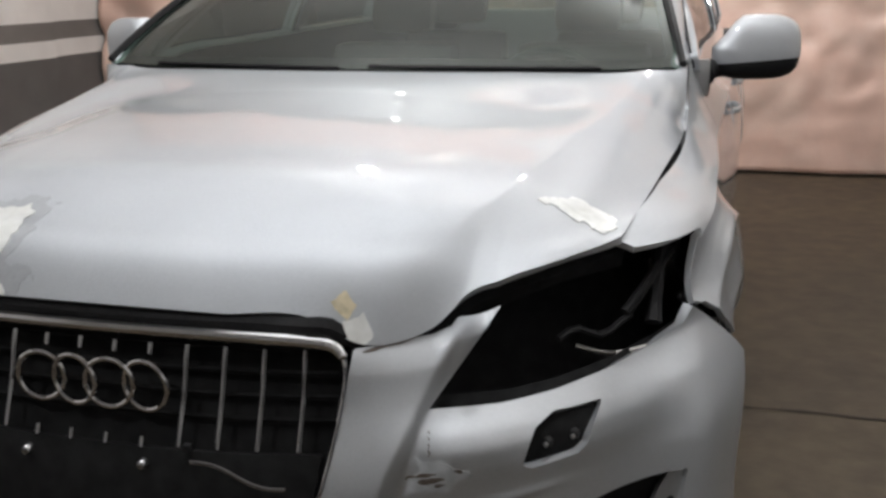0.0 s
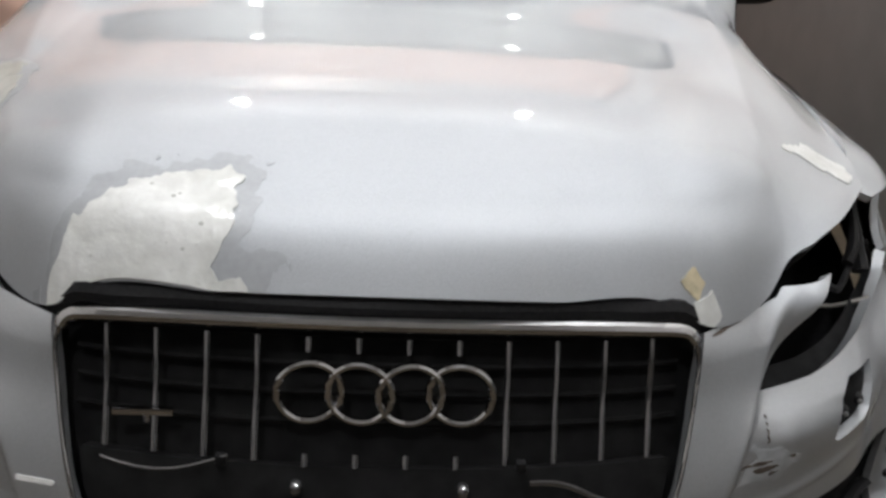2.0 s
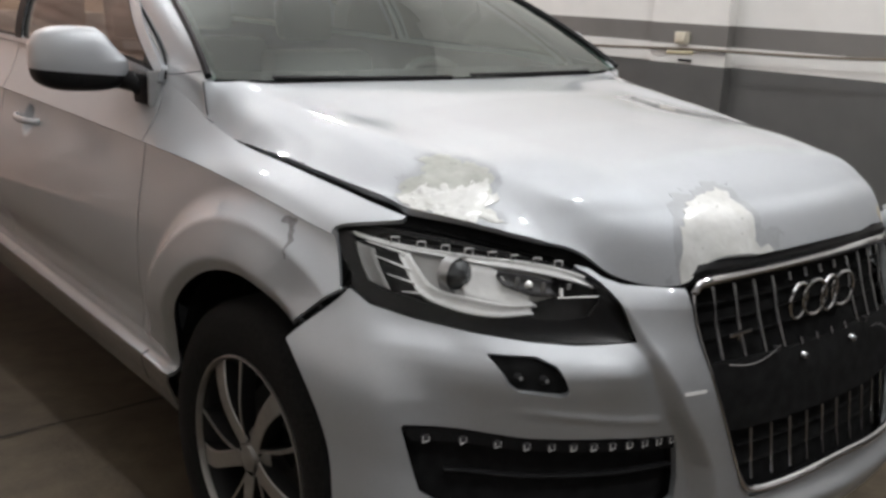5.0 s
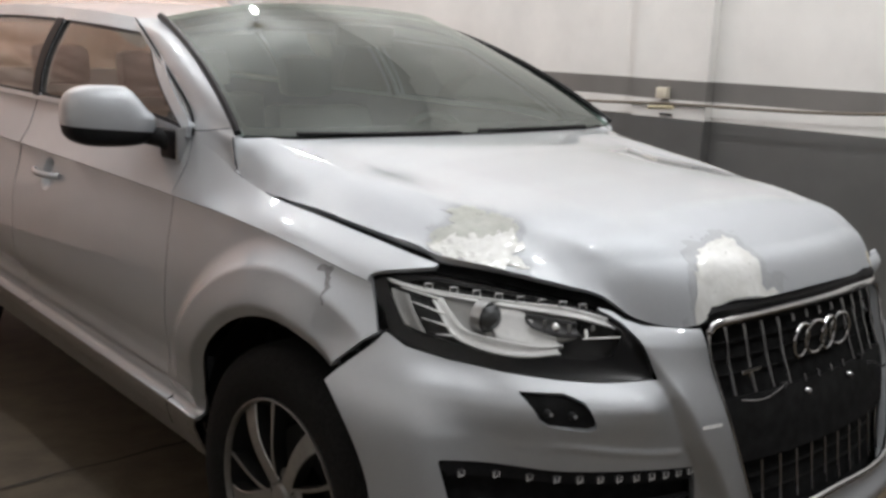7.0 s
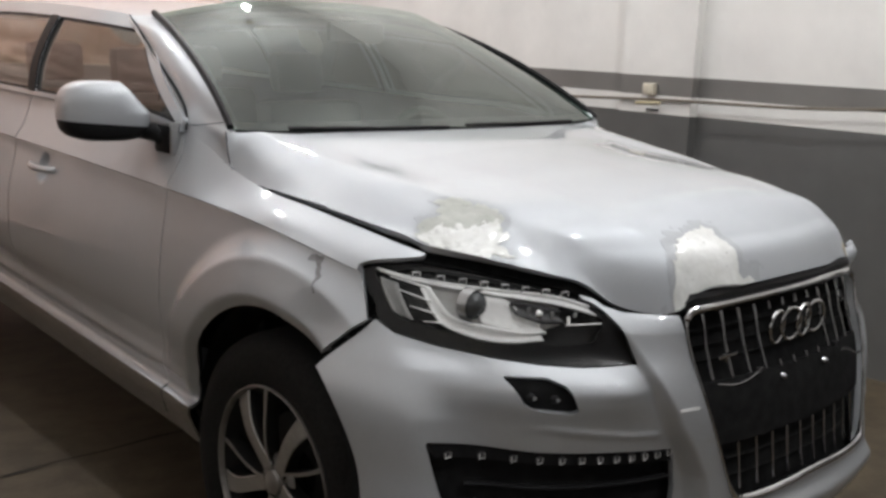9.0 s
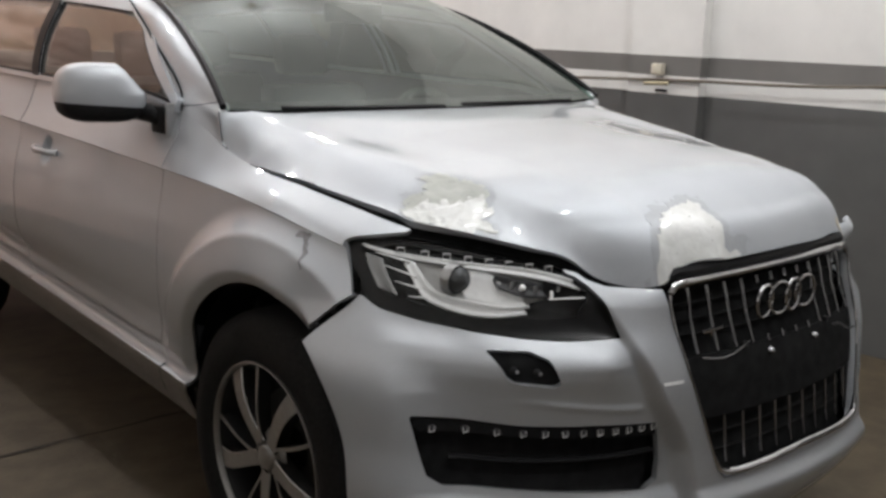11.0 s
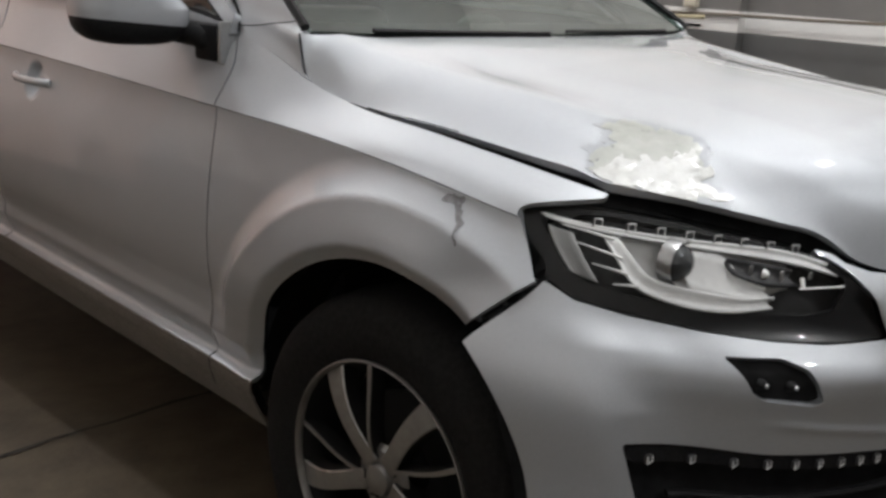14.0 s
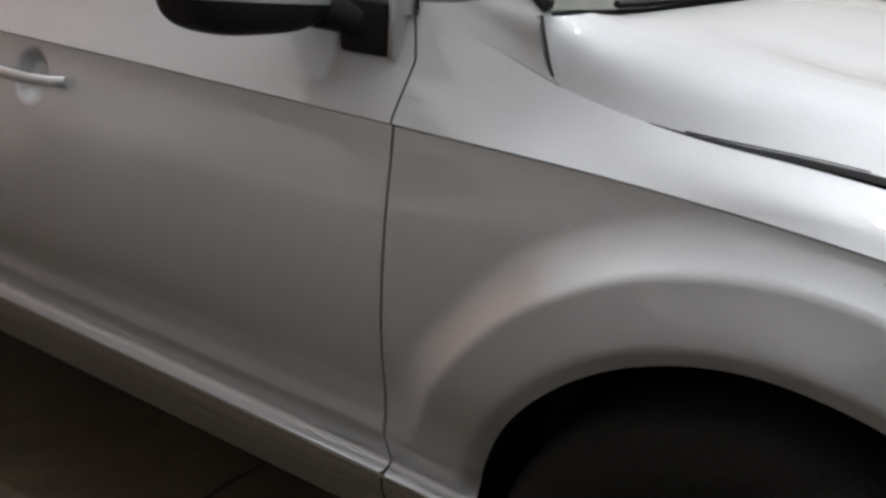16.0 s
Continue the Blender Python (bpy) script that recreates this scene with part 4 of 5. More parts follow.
SPOT_B = [(-0.735, 0.60), (-0.705, 0.63), (-0.676, 0.60), (-0.633, 0.66), (-0.585, 0.62), (-0.565, 0.51), (-0.595, 0.46), (-0.63, 0.445), (-0.637, 0.40), (-0.69, 0.455), (-0.74, 0.54)]
SPOT_C = [(0.60, 0.455), (0.655, 0.508), (0.713, 0.518), (0.742, 0.474), (0.715, 0.442), (0.66, 0.454), (0.62, 0.450)]
repair("sanded_ring", SPOT_A, SANDED, "grey sanded ring round the filler", 5.1, 0.020, 0.0006, 0.024, True)
repair("filler_patch", SPOT_A, FILLER, "rough pale body filler above the grille", 1.7, 0.007)
repair("sanded_ring", SPOT_B, SANDED, "grey sanded ring round the filler", 7.3, 0.010, 0.0006, 0.014, True)
repair("putty_smear", SPOT_B, PUTTY, "thin grey-green putty above the headlamp", 3.9, lift=0.0014, edge=True)
repair("filler_patch", [(-0.738, 0.585), (-0.69, 0.575), (-0.64, 0.525), (-0.59, 0.49), (-0.60, 0.455), (-0.63, 0.445), (-0.637, 0.40), (-0.69, 0.455), (-0.74, 0.54)], FILLER, "rough pale body filler above the headlamp", 4.4, 0.014)
repair("filler_patch", SPOT_C, FILLER, "thin pale filler at the bonnet's corner", 8.2, 0.012, 0.0015, 0, True)
repair("yellow_chip", [(0.363, 0.114), (0.384, 0.126), (0.404, 0.127), (0.39, 0.115), (0.371, 0.110)], YELLOWED, "yellowed chip at the bonnet's edge", 2.2, 0.003, 0.0012, 0, True)
repair("filler_patch", [(0.384, 0.110), (0.41, 0.124), (0.424, 0.121), (0.413, 0.109), (0.397, 0.106)], FILLER, "cracked pale filler at the bonnet's corner", 6.6, 0.003, 0.002, 0, True)
# ---- wings, doors and quarters ----
VSD = np.concatenate([np.linspace(0, 0.07, 20), np.linspace(0.0725, 0.19, 54), np.linspace(0.197, 0.715, 80), np.linspace(0.718, 0.746, 20), np.linspace(0.752, 1, 40)])
SIDEWARD = np.array([1.0, 0, 0.25])
VFINE = np.linspace(0.52, 0.73, 50)
HANDLE = (-0.235, 1.015)


def door_line(y0, z):
    return y0 + (z - 0.46) * 0.055 - 0.16 * np.maximum(z - 1.07, 0) + 0.45 * np.maximum(z - 1.15, 0)


def flank(name, y0, y1, cond, sd, label, material=PAINT, parent=None, depth=0.012, lift=0.0, bend=0.0):
    ys = np.linspace(y0, y1, max(20, int((y1 - y0) / 0.0085)))
    g = side(ys, VSD)
    # a knock may push the front of a panel up and out
    y, z = g[..., 1].copy(), g[..., 2].copy()
    push = bend * ease(1.0, 0.60, y) * ease(0.90, 1.0, z)
    g[..., 2] += push
    g[..., 0] += 0.6 * push * ease(1.05, 1.01, z)
    v = VSD[None, :] + 0 * y
    return panel(name, g, np.minimum(cond(y, z, v), arch_gap(y, z)), material, parent or car, side=sd, label=label, depth=depth, lift=lift, outward=SIDEWARD)


def wing(y, z, v, rise):
    seam = np.where(z < 0.893, y - (0.714 + (0.776 - z) * 1.06), y - (0.590 + (0.008 if rise else -0.03) + (z - 0.893) * 0.745))
    over = z - ((1.001 if rise else 0.993) + 0.053 * rise + (0.68 - y) * rise)
    seam = 0.5 * (seam * 0.7 + over + np.sqrt((seam * 0.7 - over) ** 2 + (0.026 if rise else 0.004) ** 2))
    return np.minimum.reduce([seam, door_line(1.503, z) - y, z - sill_z(y) + 0.001, (0.998 - v)])


def sill(y, z, v):
    return np.minimum.reduce([sill_z(y) - z, y - 1.22, 3.70 - y])


def quarter(y, z, v):
    return np.minimum.reduce([y - door_line(3.60, z), z - 0.40])


def between(a, b):
    return lambda y, z, v: np.minimum.reduce([y - door_line(a, z) - 0.0045, door_line(b, z) - 0.003 - y, z - sill_z(y) - 0.001, 0.999 - v])


for sd in (-1, 1):
    front_wing = flank("front_wing", 0.55 if sd < 0 else 0.46, 1.62, lambda y, z, v: wing(y, z, v, 0.15 if sd < 0 else 0.0), sd, "silver front wing with a flared wheel arch", bend=0.0 if sd < 0 else 0.024)
    for name, a, b in (("front_door", 1.503, 2.62), ("rear_door", 2.62, 3.60)):
        y, zc = b + HANDLE[0], HANDLE[1]
        shape = between(a, b)
        door = flank(name, a - 0.05, b + 0.12, lambda q, z, v: np.minimum(shape(q, z, v), np.hypot(q - y, (z - zc) * 0.88) - 0.052), sd, "closed silver door with a long crease")
        skin = side(np.array([y]), VSD)[0]
        wd = float(np.interp(zc, skin[:, 2], skin[:, 0]))
        g = side(np.linspace(y - 0.075, y + 0.075, 40), VFINE)
        d = 0.052 - np.hypot(g[..., 1] - y, (g[..., 2] - zc) * 0.88)
        g[..., 0] -= 0.022 * ease(0, 0.035, d)
        panel("handle_cup", g, d + 0.001, PAINT, door, side=sd, label="dished recess behind the handle", depth=0.003, outward=SIDEWARD)
        tube("handle", [(sd * (wd + 0.004 + 0.026 * math.sin(math.pi * k / 12) ** 0.5), y - 0.108 + 0.0175 * k, zc + 0.002) for k in range(13)], 0.011, PAINT, door, "silver bow handle", sides=10, flat=0.7)
    tube("sill_gap", [p * np.array([sd, 1, 1]) + np.array((sd * 0.003, 0, 0)) for p in side(np.array([1.505]), np.linspace(0.03, 0.118, 8))[0]], 0.0018, VOID, car, "dark gap in the sill below the door", sides=5)
    flank("sill", 1.20, 3.75, sill, sd, "silver sill under the doors, coloured brown for the dark floor's reflection", material=SILLPAINT, depth=0.006, lift=0.003)
    flank("rear_quarter", 3.5, 5.04, quarter, sd, "silver rear quarter with a flared arch")
    ys = np.linspace(0.62, 5.0, 240)
    g = side(ys, np.linspace(0, 1, 40)) - np.array([0.03, 0, 0.004])
    ahead = np.where(g[..., 2] < 0.90, g[..., 1] - (0.685 + (0.776 - g[..., 2]) * 0.93), 1)
    panel("inner_body", g, np.minimum(arch_gap(g[..., 1], g[..., 2]) - 0.012, ahead), VOID, car, side=sd, label="inner body coloured near-black for the shade behind the panel gaps", depth=0.002, outward=SIDEWARD)
    # wheel housings and the open joint ahead of the front arch
    for k in (0, BASE):
        prof = np.linspace(-0.02, math.pi + 0.02, 40)
        g = np.array([[(x, ARCH[0] + k + (ARCH[2] + 0.01) * math.cos(a), ARCH[1] + (ARCH[2] + 0.01) * math.sin(a)) for a in prof] for x in np.linspace(0.50, 0.885, 12)])
        plain_grid("wheel_housing", g, BLACK, car, "black plastic wheel housing", side=sd)
        g = np.array([[(0.50, ARCH[0] + k + r * math.cos(a), ARCH[1] + r * math.sin(a)) for a in prof] for r in np.linspace(0.0, ARCH[2] + 0.01, 6)])
        plain_grid("housing_back", g, VOID, car, side=sd)
    jt = np.array([[p + np.array((-0.026, d, 0.0)) for p in (np.array((0.866, 0.592, 0.897)) * (1 - q) + np.array((0.968, 0.702, 0.772)) * q for q in np.linspace(-0.02, 0.72, 14))] for d in (-0.014, 0.014)])
    strip = plain_grid("joint_bracket", jt, BLACK, car, "black bracket in the open bumper joint", thick=0.008, side=sd)
    for q in (0.12, 0.45, 0.72):
        c = np.array((0.866, 0.592, 0.897)) * (1 - q) + np.array((0.968, 0.702, 0.772)) * q
        lathe("clip", [(0.004, 0.001), (0.003, 0.004), (-0.004, 0.005)], c * np.array([sd, 1, 1]) - np.array((sd * 0.010, 0, 0)), GREYPLASTIC, strip, segs=10, side=sd)

# scrape on the right wing
CHIPPED = mat("chipped_paint", (0.20, 0.20, 0.205), rough=0.6, grain=0.25, scale=150)
CRACK = [(0.812, 0.988), (0.806, 0.996), (0.795, 0.998), (0.780, 0.999), (0.768, 0.993), (0.767, 0.978), (0.757, 0.966), (0.748, 0.955), (0.751, 0.944), (0.747, 0.934), (0.742, 0.920), (0.748, 0.921), (0.757, 0.940), (0.758, 0.952), (0.770, 0.966), (0.778, 0.977), (0.790, 0.985)]
g = side(np.linspace(0.72, 0.83, 110), np.linspace(0.55, 0.74, 110))
d = inside(CRACK, g[..., 1], g[..., 2]) + rough_edge(g[..., 1], g[..., 2], 4.0, 0.005, 90)
panel("paint_crack", g, d, CHIPPED, car, side=-1, label="grey chipped crack in the wing's paint", depth=0.001, lift=0.0008, outward=SIDEWARD)

# ---- wheels ----
def wheel(x, y, sd):
    w = new("wheel")
    w.parent = car
    w.location = (x, y, HUB[1])
    lathe("tyre", [(-0.23, 0.25), (-0.245, 0.29), (-0.24, 0.345), (-0.215, 0.372), (-0.19, 0.381), (-0.11, 0.385), (-0.04, 0.381), (-0.015, 0.372), (0.006, 0.345), (0.012, 0.30), (0.004, 0.268), (-0.004, 0.252), (-0.02, 0.247)],
          np.zeros(3), RUBBER, w, "dusty black tyre", segs=96, side=sd)
    lathe("rim", [(-0.20, 0.245), (-0.10, 0.225), (-0.05, 0.226), (-0.014, 0.243)], np.zeros(3), DARKALLOY, w, "inside of the alloy rim, coloured dark for its shade", segs=72, side=sd)
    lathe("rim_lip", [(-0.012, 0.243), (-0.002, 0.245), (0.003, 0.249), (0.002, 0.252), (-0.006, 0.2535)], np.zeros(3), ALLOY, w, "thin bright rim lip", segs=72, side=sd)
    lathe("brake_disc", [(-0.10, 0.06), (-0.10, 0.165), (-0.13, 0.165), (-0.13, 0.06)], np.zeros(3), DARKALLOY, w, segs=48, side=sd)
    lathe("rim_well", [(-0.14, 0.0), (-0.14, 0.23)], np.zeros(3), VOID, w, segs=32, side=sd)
    lathe("hub_cap", [(-0.03, 0.072), (-0.020, 0.060), (-0.018, 0.036), (-0.006, 0.031), (-0.002, 0.020), (-0.001, 0.0)], np.zeros(3), ALLOY, w, "round hub cap", segs=36, side=sd)
    for k in range(5):
        base = 2 * math.pi * k / 5 + math.radians(53)
        nut = base + math.radians(10)
        lathe("wheel_bolt", [(-0.02, 0.013), (-0.010, 0.012), (-0.012, 0.0)], np.array((0, 0.055 * math.cos(nut), 0.055 * math.sin(nut))), VOID, w, segs=10, side=sd)
        for turn, width, name in ((0.0, 0.056, "spoke"), (0.47, 0.012, "rib")):
            a0, a1 = base + turn * 0.55, base + turn
            verts, faces = [], []
            for i, q in enumerate(np.linspace(0, 1, 10)):
                r, a = 0.040 + 0.206 * q, a0 + (a1 - a0) * q + 0.10 * math.sin(math.pi * q) * (1 if turn else -0.6)
                half = width * (0.80 - 0.12 * math.sin(math.pi * q) + 0.30 * q * q) * 0.5
                xo = -0.010 + 0.012 * math.sin(math.pi * q) - 0.004 * q
                tang, rad = np.array((0, -math.sin(a), math.cos(a))), np.array((0, math.cos(a), math.sin(a)))
                for e, dx in ((-1.04, -0.04), (-1, -0.003), (-0.88, 0), (0.88, 0), (1, -0.003), (1.04, -0.04)):
                    verts.append(rad * r + tang * half * e + np.array(((xo + dx) * sd, 0, 0)))
                if i:
                    for m in range(5):
                        faces.append([6 * i - 6 + m, 6 * i - 5 + m, 6 * i + 1 + m, 6 * i + m])
            ob = build(name, verts, faces, ALLOY, w, "flat grey alloy spoke with flanks coloured dark for shade" if not turn else "slim alloy rib")
            # the spoke's sides take the darker alloy as painted shade
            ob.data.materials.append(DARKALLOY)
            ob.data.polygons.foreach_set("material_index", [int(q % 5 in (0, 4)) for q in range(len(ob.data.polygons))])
    return w


for sd in (-1, 1):
    wheel(sd * 0.925, HUB[0], sd)
    wheel(sd * 0.925, HUB[0] + BASE, sd)

# ---- glasshouse ----
TS = np.linspace(0, 1, 40)
BASE_LINE = curve([0, 0.35, 0.7, 1], np.array([(0, 1.235, 1.236), (0.28, 1.245, 1.236), (0.56, 1.285, 1.234), (0.788, 1.333, 1.240)]), TS)
HEAD_LINE = curve([0, 0.35, 0.7, 1], np.array([(0, 1.94, 1.625), (0.22, 1.945, 1.62), (0.44, 1.97, 1.60), (0.645, 2.06, 1.55)]), TS)
screen_half = np.array([[a * (1 - k) + b * k + np.array((0, -0.045, 0.03)) * 4 * k * (1 - k) * (1 - 0.3 * i / 39) for k in np.linspace(0, 1, 40)] for i, (a, b) in enumerate(zip(BASE_LINE, HEAD_LINE))])
screen = whole(screen_half)
WU = np.abs(np.linspace(-1, 1, screen.shape[0]))[:, None] + 0 * np.linspace(0, 1, 40)[None]
WV = np.linspace(0, 1, 40)[None] + 0 * WU
pane = panel("windscreen", screen, np.ones(WU.shape), SCREEN, car, label="tinted windscreen reflecting the garage lamps", depth=0.005, outward=UPWARD)
pane.visible_shadow = False
panel("black_border", screen, np.maximum.reduce([WU - 0.965, 0.06 - WV, WV - 0.96]), BLACK, pane, "black border of the windscreen", depth=0.003, lift=-0.007, outward=UPWARD)
tube("screen_trim", [p + np.array((0.004, 0, 0.006)) for p in screen_half[-1]], 0.011, BLACK, car, "black rubber screen trim", sides=6)
tube("screen_trim", [(p + np.array((0.004, 0, 0.006))) * FLIP for p in screen_half[-1]], 0.011, BLACK, car, "black rubber screen trim", sides=6)
cowl = np.array([[p + np.array((0, -0.014 + 0.054 * k, -0.034 + 0.034 * k)) for k in np.linspace(0, 1, 4)] for p in whole(BASE_LINE[:, None])[:, 0]])
plain_grid("cowl", cowl, BLACK, car, "black plastic cowl below the windscreen")
for x0, x1 in ((0.60, 0.02), (-0.06, -0.62)):
    xs = np.linspace(x0, x1, 14)
    tube("wiper", [(x, np.interp(abs(x), BASE_LINE[:, 0], BASE_LINE[:, 1]) + 0.002 + 0.006 * k / 13, 1.237 + 0.004 * k / 13) for k, x in enumerate(xs)], 0.0065, BLACK, car, "black wiper arm", sides=6)

roof_half = np.array([[np.array((w * (0.665 + 0.02 * ease(2.0, 2.6, y) - 0.05 * ease(4.0, 4.8, y)), y + 0.08 * (w ** 2 - 1) * (1 - q), 1.655 - 0.055 * (1 - q) ** 3 - 0.065 * w ** 3 - 0.09 * q ** 3 + 0.02 * math.sin(math.pi * q)))
                       for q, y in ((q, 2.02 + 2.75 * q) for q in np.linspace(0, 1, 40))] for w in np.linspace(0, 1, 30)])
panel("roof", whole(roof_half), np.ones((59, 40)), PAINT, car, label="silver roof", depth=0.02, outward=UPWARD)
plain_grid("headliner", whole(roof_half) - np.array([0, 0, 0.035]), LINING, car, "pale roof lining")


def house(y, v):
    """Side of the glasshouse from the window line up to the roof."""
    lines = side_lines(y)
    w0, z0 = lines[9]
    w1 = 0.665 + 0.02 * ease(2.0, 2.6, y) - 0.05 * ease(4.0, 4.8, y)
    q = np.clip((y - 2.02) / 2.75, 0, 1)
    z1 = 1.59 - 0.055 * (1 - q) ** 3 - 0.09 * q ** 3 + 0.02 * np.sin(math.pi * q)
    out = np.empty((len(y), len(v), 3))
    out[..., 0] = (w0 - 0.006)[:, None] * (1 - v) + w1[:, None] * v + 0.045 * np.sin(math.pi * v) * 0.9
    out[..., 1] = y[:, None]
    out[..., 2] = z0[:, None] * (1 - v) + z1[:, None] * v
    return out


hy, hv = np.linspace(1.49, 4.72, 270), np.linspace(0, 1, 40)
HOUSE = house(hy, hv)
CY, CZ, CV = HOUSE[..., 1], HOUSE[..., 2], hv[None] + 0 * HOUSE[..., 1]
slant = CY - (1.575 + (CZ - 1.235) * 1.74)
rake = 0.28 * (CZ - 1.25)
above = CZ - side_lines(hy)[10][1][:, None] - 0.006
opening1 = np.minimum.reduce([above, slant * 0.55, 2.612 + rake - CY, CV - 0.03, 0.90 - CV])
opening2 = np.minimum.reduce([above, CY - 2.668 - rake, 3.55 + rake - CY, CV - 0.03, 0.90 - CV])
opening3 = np.minimum.reduce([above, CY - 3.63 - rake, 4.50 - CY - (CZ - 1.25) * 0.5, CV - 0.05, 0.88 - CV])
glazed = np.maximum.reduce([opening1, opening2, opening3])
for sd in (-1, 1):
    shell = panel("window_surround", HOUSE, np.minimum.reduce([-glazed + 0.004, slant * 0.55 + 0.032, CY - 1.553, CZ - side_lines(hy)[10][1][:, None] + 0.008]), PAINT, car, side=sd, label="silver door frames and roof pillars", depth=0.03, outward=SIDEWARD)
    for op in (opening1, opening2, opening3):
        w = panel("side_window", HOUSE, op - 0.001, SIDEGLASS, car, side=sd, label="side window glass", depth=0.004, lift=-0.01, outward=SIDEWARD)
        w.visible_shadow = False
        panel("window_seal", HOUSE, np.minimum(op - 0.001, 0.014 - op), BLACK, w, side=sd, label="black window seal", depth=0.004, lift=-0.006, outward=SIDEWARD)
    flat_strip = np.minimum.reduce([above, 0.032 - np.abs(CY - 2.64 - rake), CV - 0.03, 0.90 - CV])
    panel("door_pillar", HOUSE, flat_strip, BLACK, car, side=sd, label="black pillar between the doors", depth=0.02, lift=0.003, outward=SIDEWARD)
    # sloping front pillar beside the windscreen
    low = np.array([(0.811, 1.296, 1.141), (0.809, 1.316, 1.157), (0.806, 1.329, 1.182), (0.802, 1.340, 1.228)])
    TP = np.concatenate([np.linspace(0, 0.2, 16), np.linspace(0.225, 1, 30)])
    e1 = curve([0, 0.03, 0.07, 0.12, *np.linspace(0.15, 1, 10)], np.concatenate([low, screen_half[-1][np.linspace(0, 39, 10).astype(int)]]), TP)
    e2 = curve([0, 0.06, 0.14, 0.5, 1], np.array([(0.8105, 1.545, 1.213), (0.803, 1.553, 1.236), (0.795, 1.570, 1.264), (0.754, 1.815, 1.40), (0.685, 2.16, 1.544)]), TP)
    KP = np.linspace(0, 1, 14)
    g = np.array([[a * (1 - k) + b * k + np.array((0.012, -0.004, 0.010)) * ease(0.1, 0.45, q) * ease(1.0, 0.8, q) * math.sin(math.pi * k) ** 0.8 for k in KP] for a, b, q in zip(e1, e2, TP)])
    # its foot grows out of the wing's top
    foot = side(1.296 + 0.249 * KP, np.array([0.96, 0.9985]))
    rise = g[15] - foot[:, 1]
    lead = foot[:, 1] - foot[:, 0]
    lead *= (np.linalg.norm(rise, axis=1) / np.linalg.norm(lead, axis=1))[:, None]
    onward = (g[18] - g[15]) / 3 * 15 * 0.5
    edge = g[:16, 0].copy(), g[:16, 13].copy()
    for i in range(16):
        s = i / 15
        row = (2 * s**3 - 3 * s**2 + 1) * foot[:, 1] + (s**3 - 2 * s**2 + s) * lead + (3 * s**2 - 2 * s**3) * g[15] + (s**3 - s**2) * onward
        row = row + ((1 - KP) ** 2)[:, None] * (edge[0][i] - row[0]) + (KP**3)[:, None] * (edge[1][i] - row[13])
        g[i] = row
    panel("front_pillar", g, np.ones(g.shape[:2]), PAINT, car, side=sd, label="silver windscreen pillar", depth=0.02, outward=SIDEWARD)
    tube("door_gap", [p + np.array((sd * 0.003, 0.0, 0.002)) for p in ([g[i][13] * np.array([sd, 1, 1]) for i in range(1, 46)])], 0.0024, VOID, car, "dark gap round the door", sides=5)
    tube("window_trim", [p * np.array([sd, 1, 1]) + np.array((sd * 0.005, 0.019, 0.002)) for p in g[7:44, 13]], 0.0045, SATIN, car, "bright trim along the front of the side window", sides=6)
    tube("pillar_seam", [(g[4 + j] * (1 - q) + g[5 + j] * q)[13 - k] * np.array([sd, 1, 1]) for k, j, q in ((k, k * 11 // 13, k * 11 / 13 % 1) for k in range(14))], 0.0011, VOID, car, "thin seam across the pillar", sides=5)
    tube("bonnet_gap", [HOOD_ALL[-1 if sd > 0 else 0][j] + np.array((sd * 0.003, 0.002, 0.0)) for j in range(96, 150)], 0.0010, VOID, car, "dark gap round the bonnet's rear corner", sides=6)
    tube("bonnet_gap", [HOOD_ALL[-1 if sd > 0 else 0][j] + np.array((sd * 0.004, 0.0, 0.003)) for j in range(60, 106)], np.linspace(0.001, 0.0015, 46), VOID, car, "dark gap along the bonnet's side", sides=6)
    # door mirror
    mirror = new("door_mirror")
    mirror.parent = car
    mirror["label"] = "silver door mirror with a black foot"
    mirror.location = (sd * 0.968, 1.755, 1.252)
    verts, faces = [], []
    nu, nv = 40, 24
    for i in range(nu):
        a = 2 * math.pi * i / nu
        for j in range(nv + 1):
            b = -math.pi / 2 + math.pi * j / nv
            ca, sa, cb, sb = (math.copysign(abs(q) ** 0.62, q) for q in (math.cos(a), math.sin(a), math.cos(b), math.sin(b)))
            x, z = 0.118 * ca, 0.098 * sa
            tall = 1 - 0.74 * ease(-0.03, -0.122, x) if z > 0 else 0.80
            verts.append((sd * (x * cb), 0.075 * sb + 0.035 * (x / 0.118) * cb, z * cb * tall))
    for i in range(nu):
        q = (i + 1) % nu
        for j in range(nv):
            faces.append([i * (nv + 1) + j, q * (nv + 1) + j, q * (nv + 1) + j + 1, i * (nv + 1) + j + 1])
    ball = np.array(verts).reshape(nu, nv + 1, 3)
    ball = np.concatenate([ball, ball[:1]])
    cut = ball[..., 2] + 0.026 - 0.008 * ball[..., 0] * sd / 0.118
    build("cap", *clip(ball, cut), PAINT, mirror, "rounded silver cap")
    build("lower_shell", *clip(ball * np.array((0.985, 0.985, 1)), -cut), BLACK, mirror, "black lower shell")
    tube("foot", [(-sd * 0.05, -0.01, -0.046), (-sd * 0.10, -0.04, -0.046), (-sd * 0.126, -0.085, -0.048), (-sd * 0.138, -0.118, -0.058), (-sd * 0.150, -0.135, -0.070)], [0.024, 0.026, 0.030, 0.036, 0.028], BLACK, mirror, "black mirror foot", sides=12)
    box("mirror_base", (-sd * 0.135 - 0.02, -0.180, -0.106), (-sd * 0.135 + 0.02, -0.085, -0.02), BLACK, mirror, "black block at the window's corner", bevel=0.014)
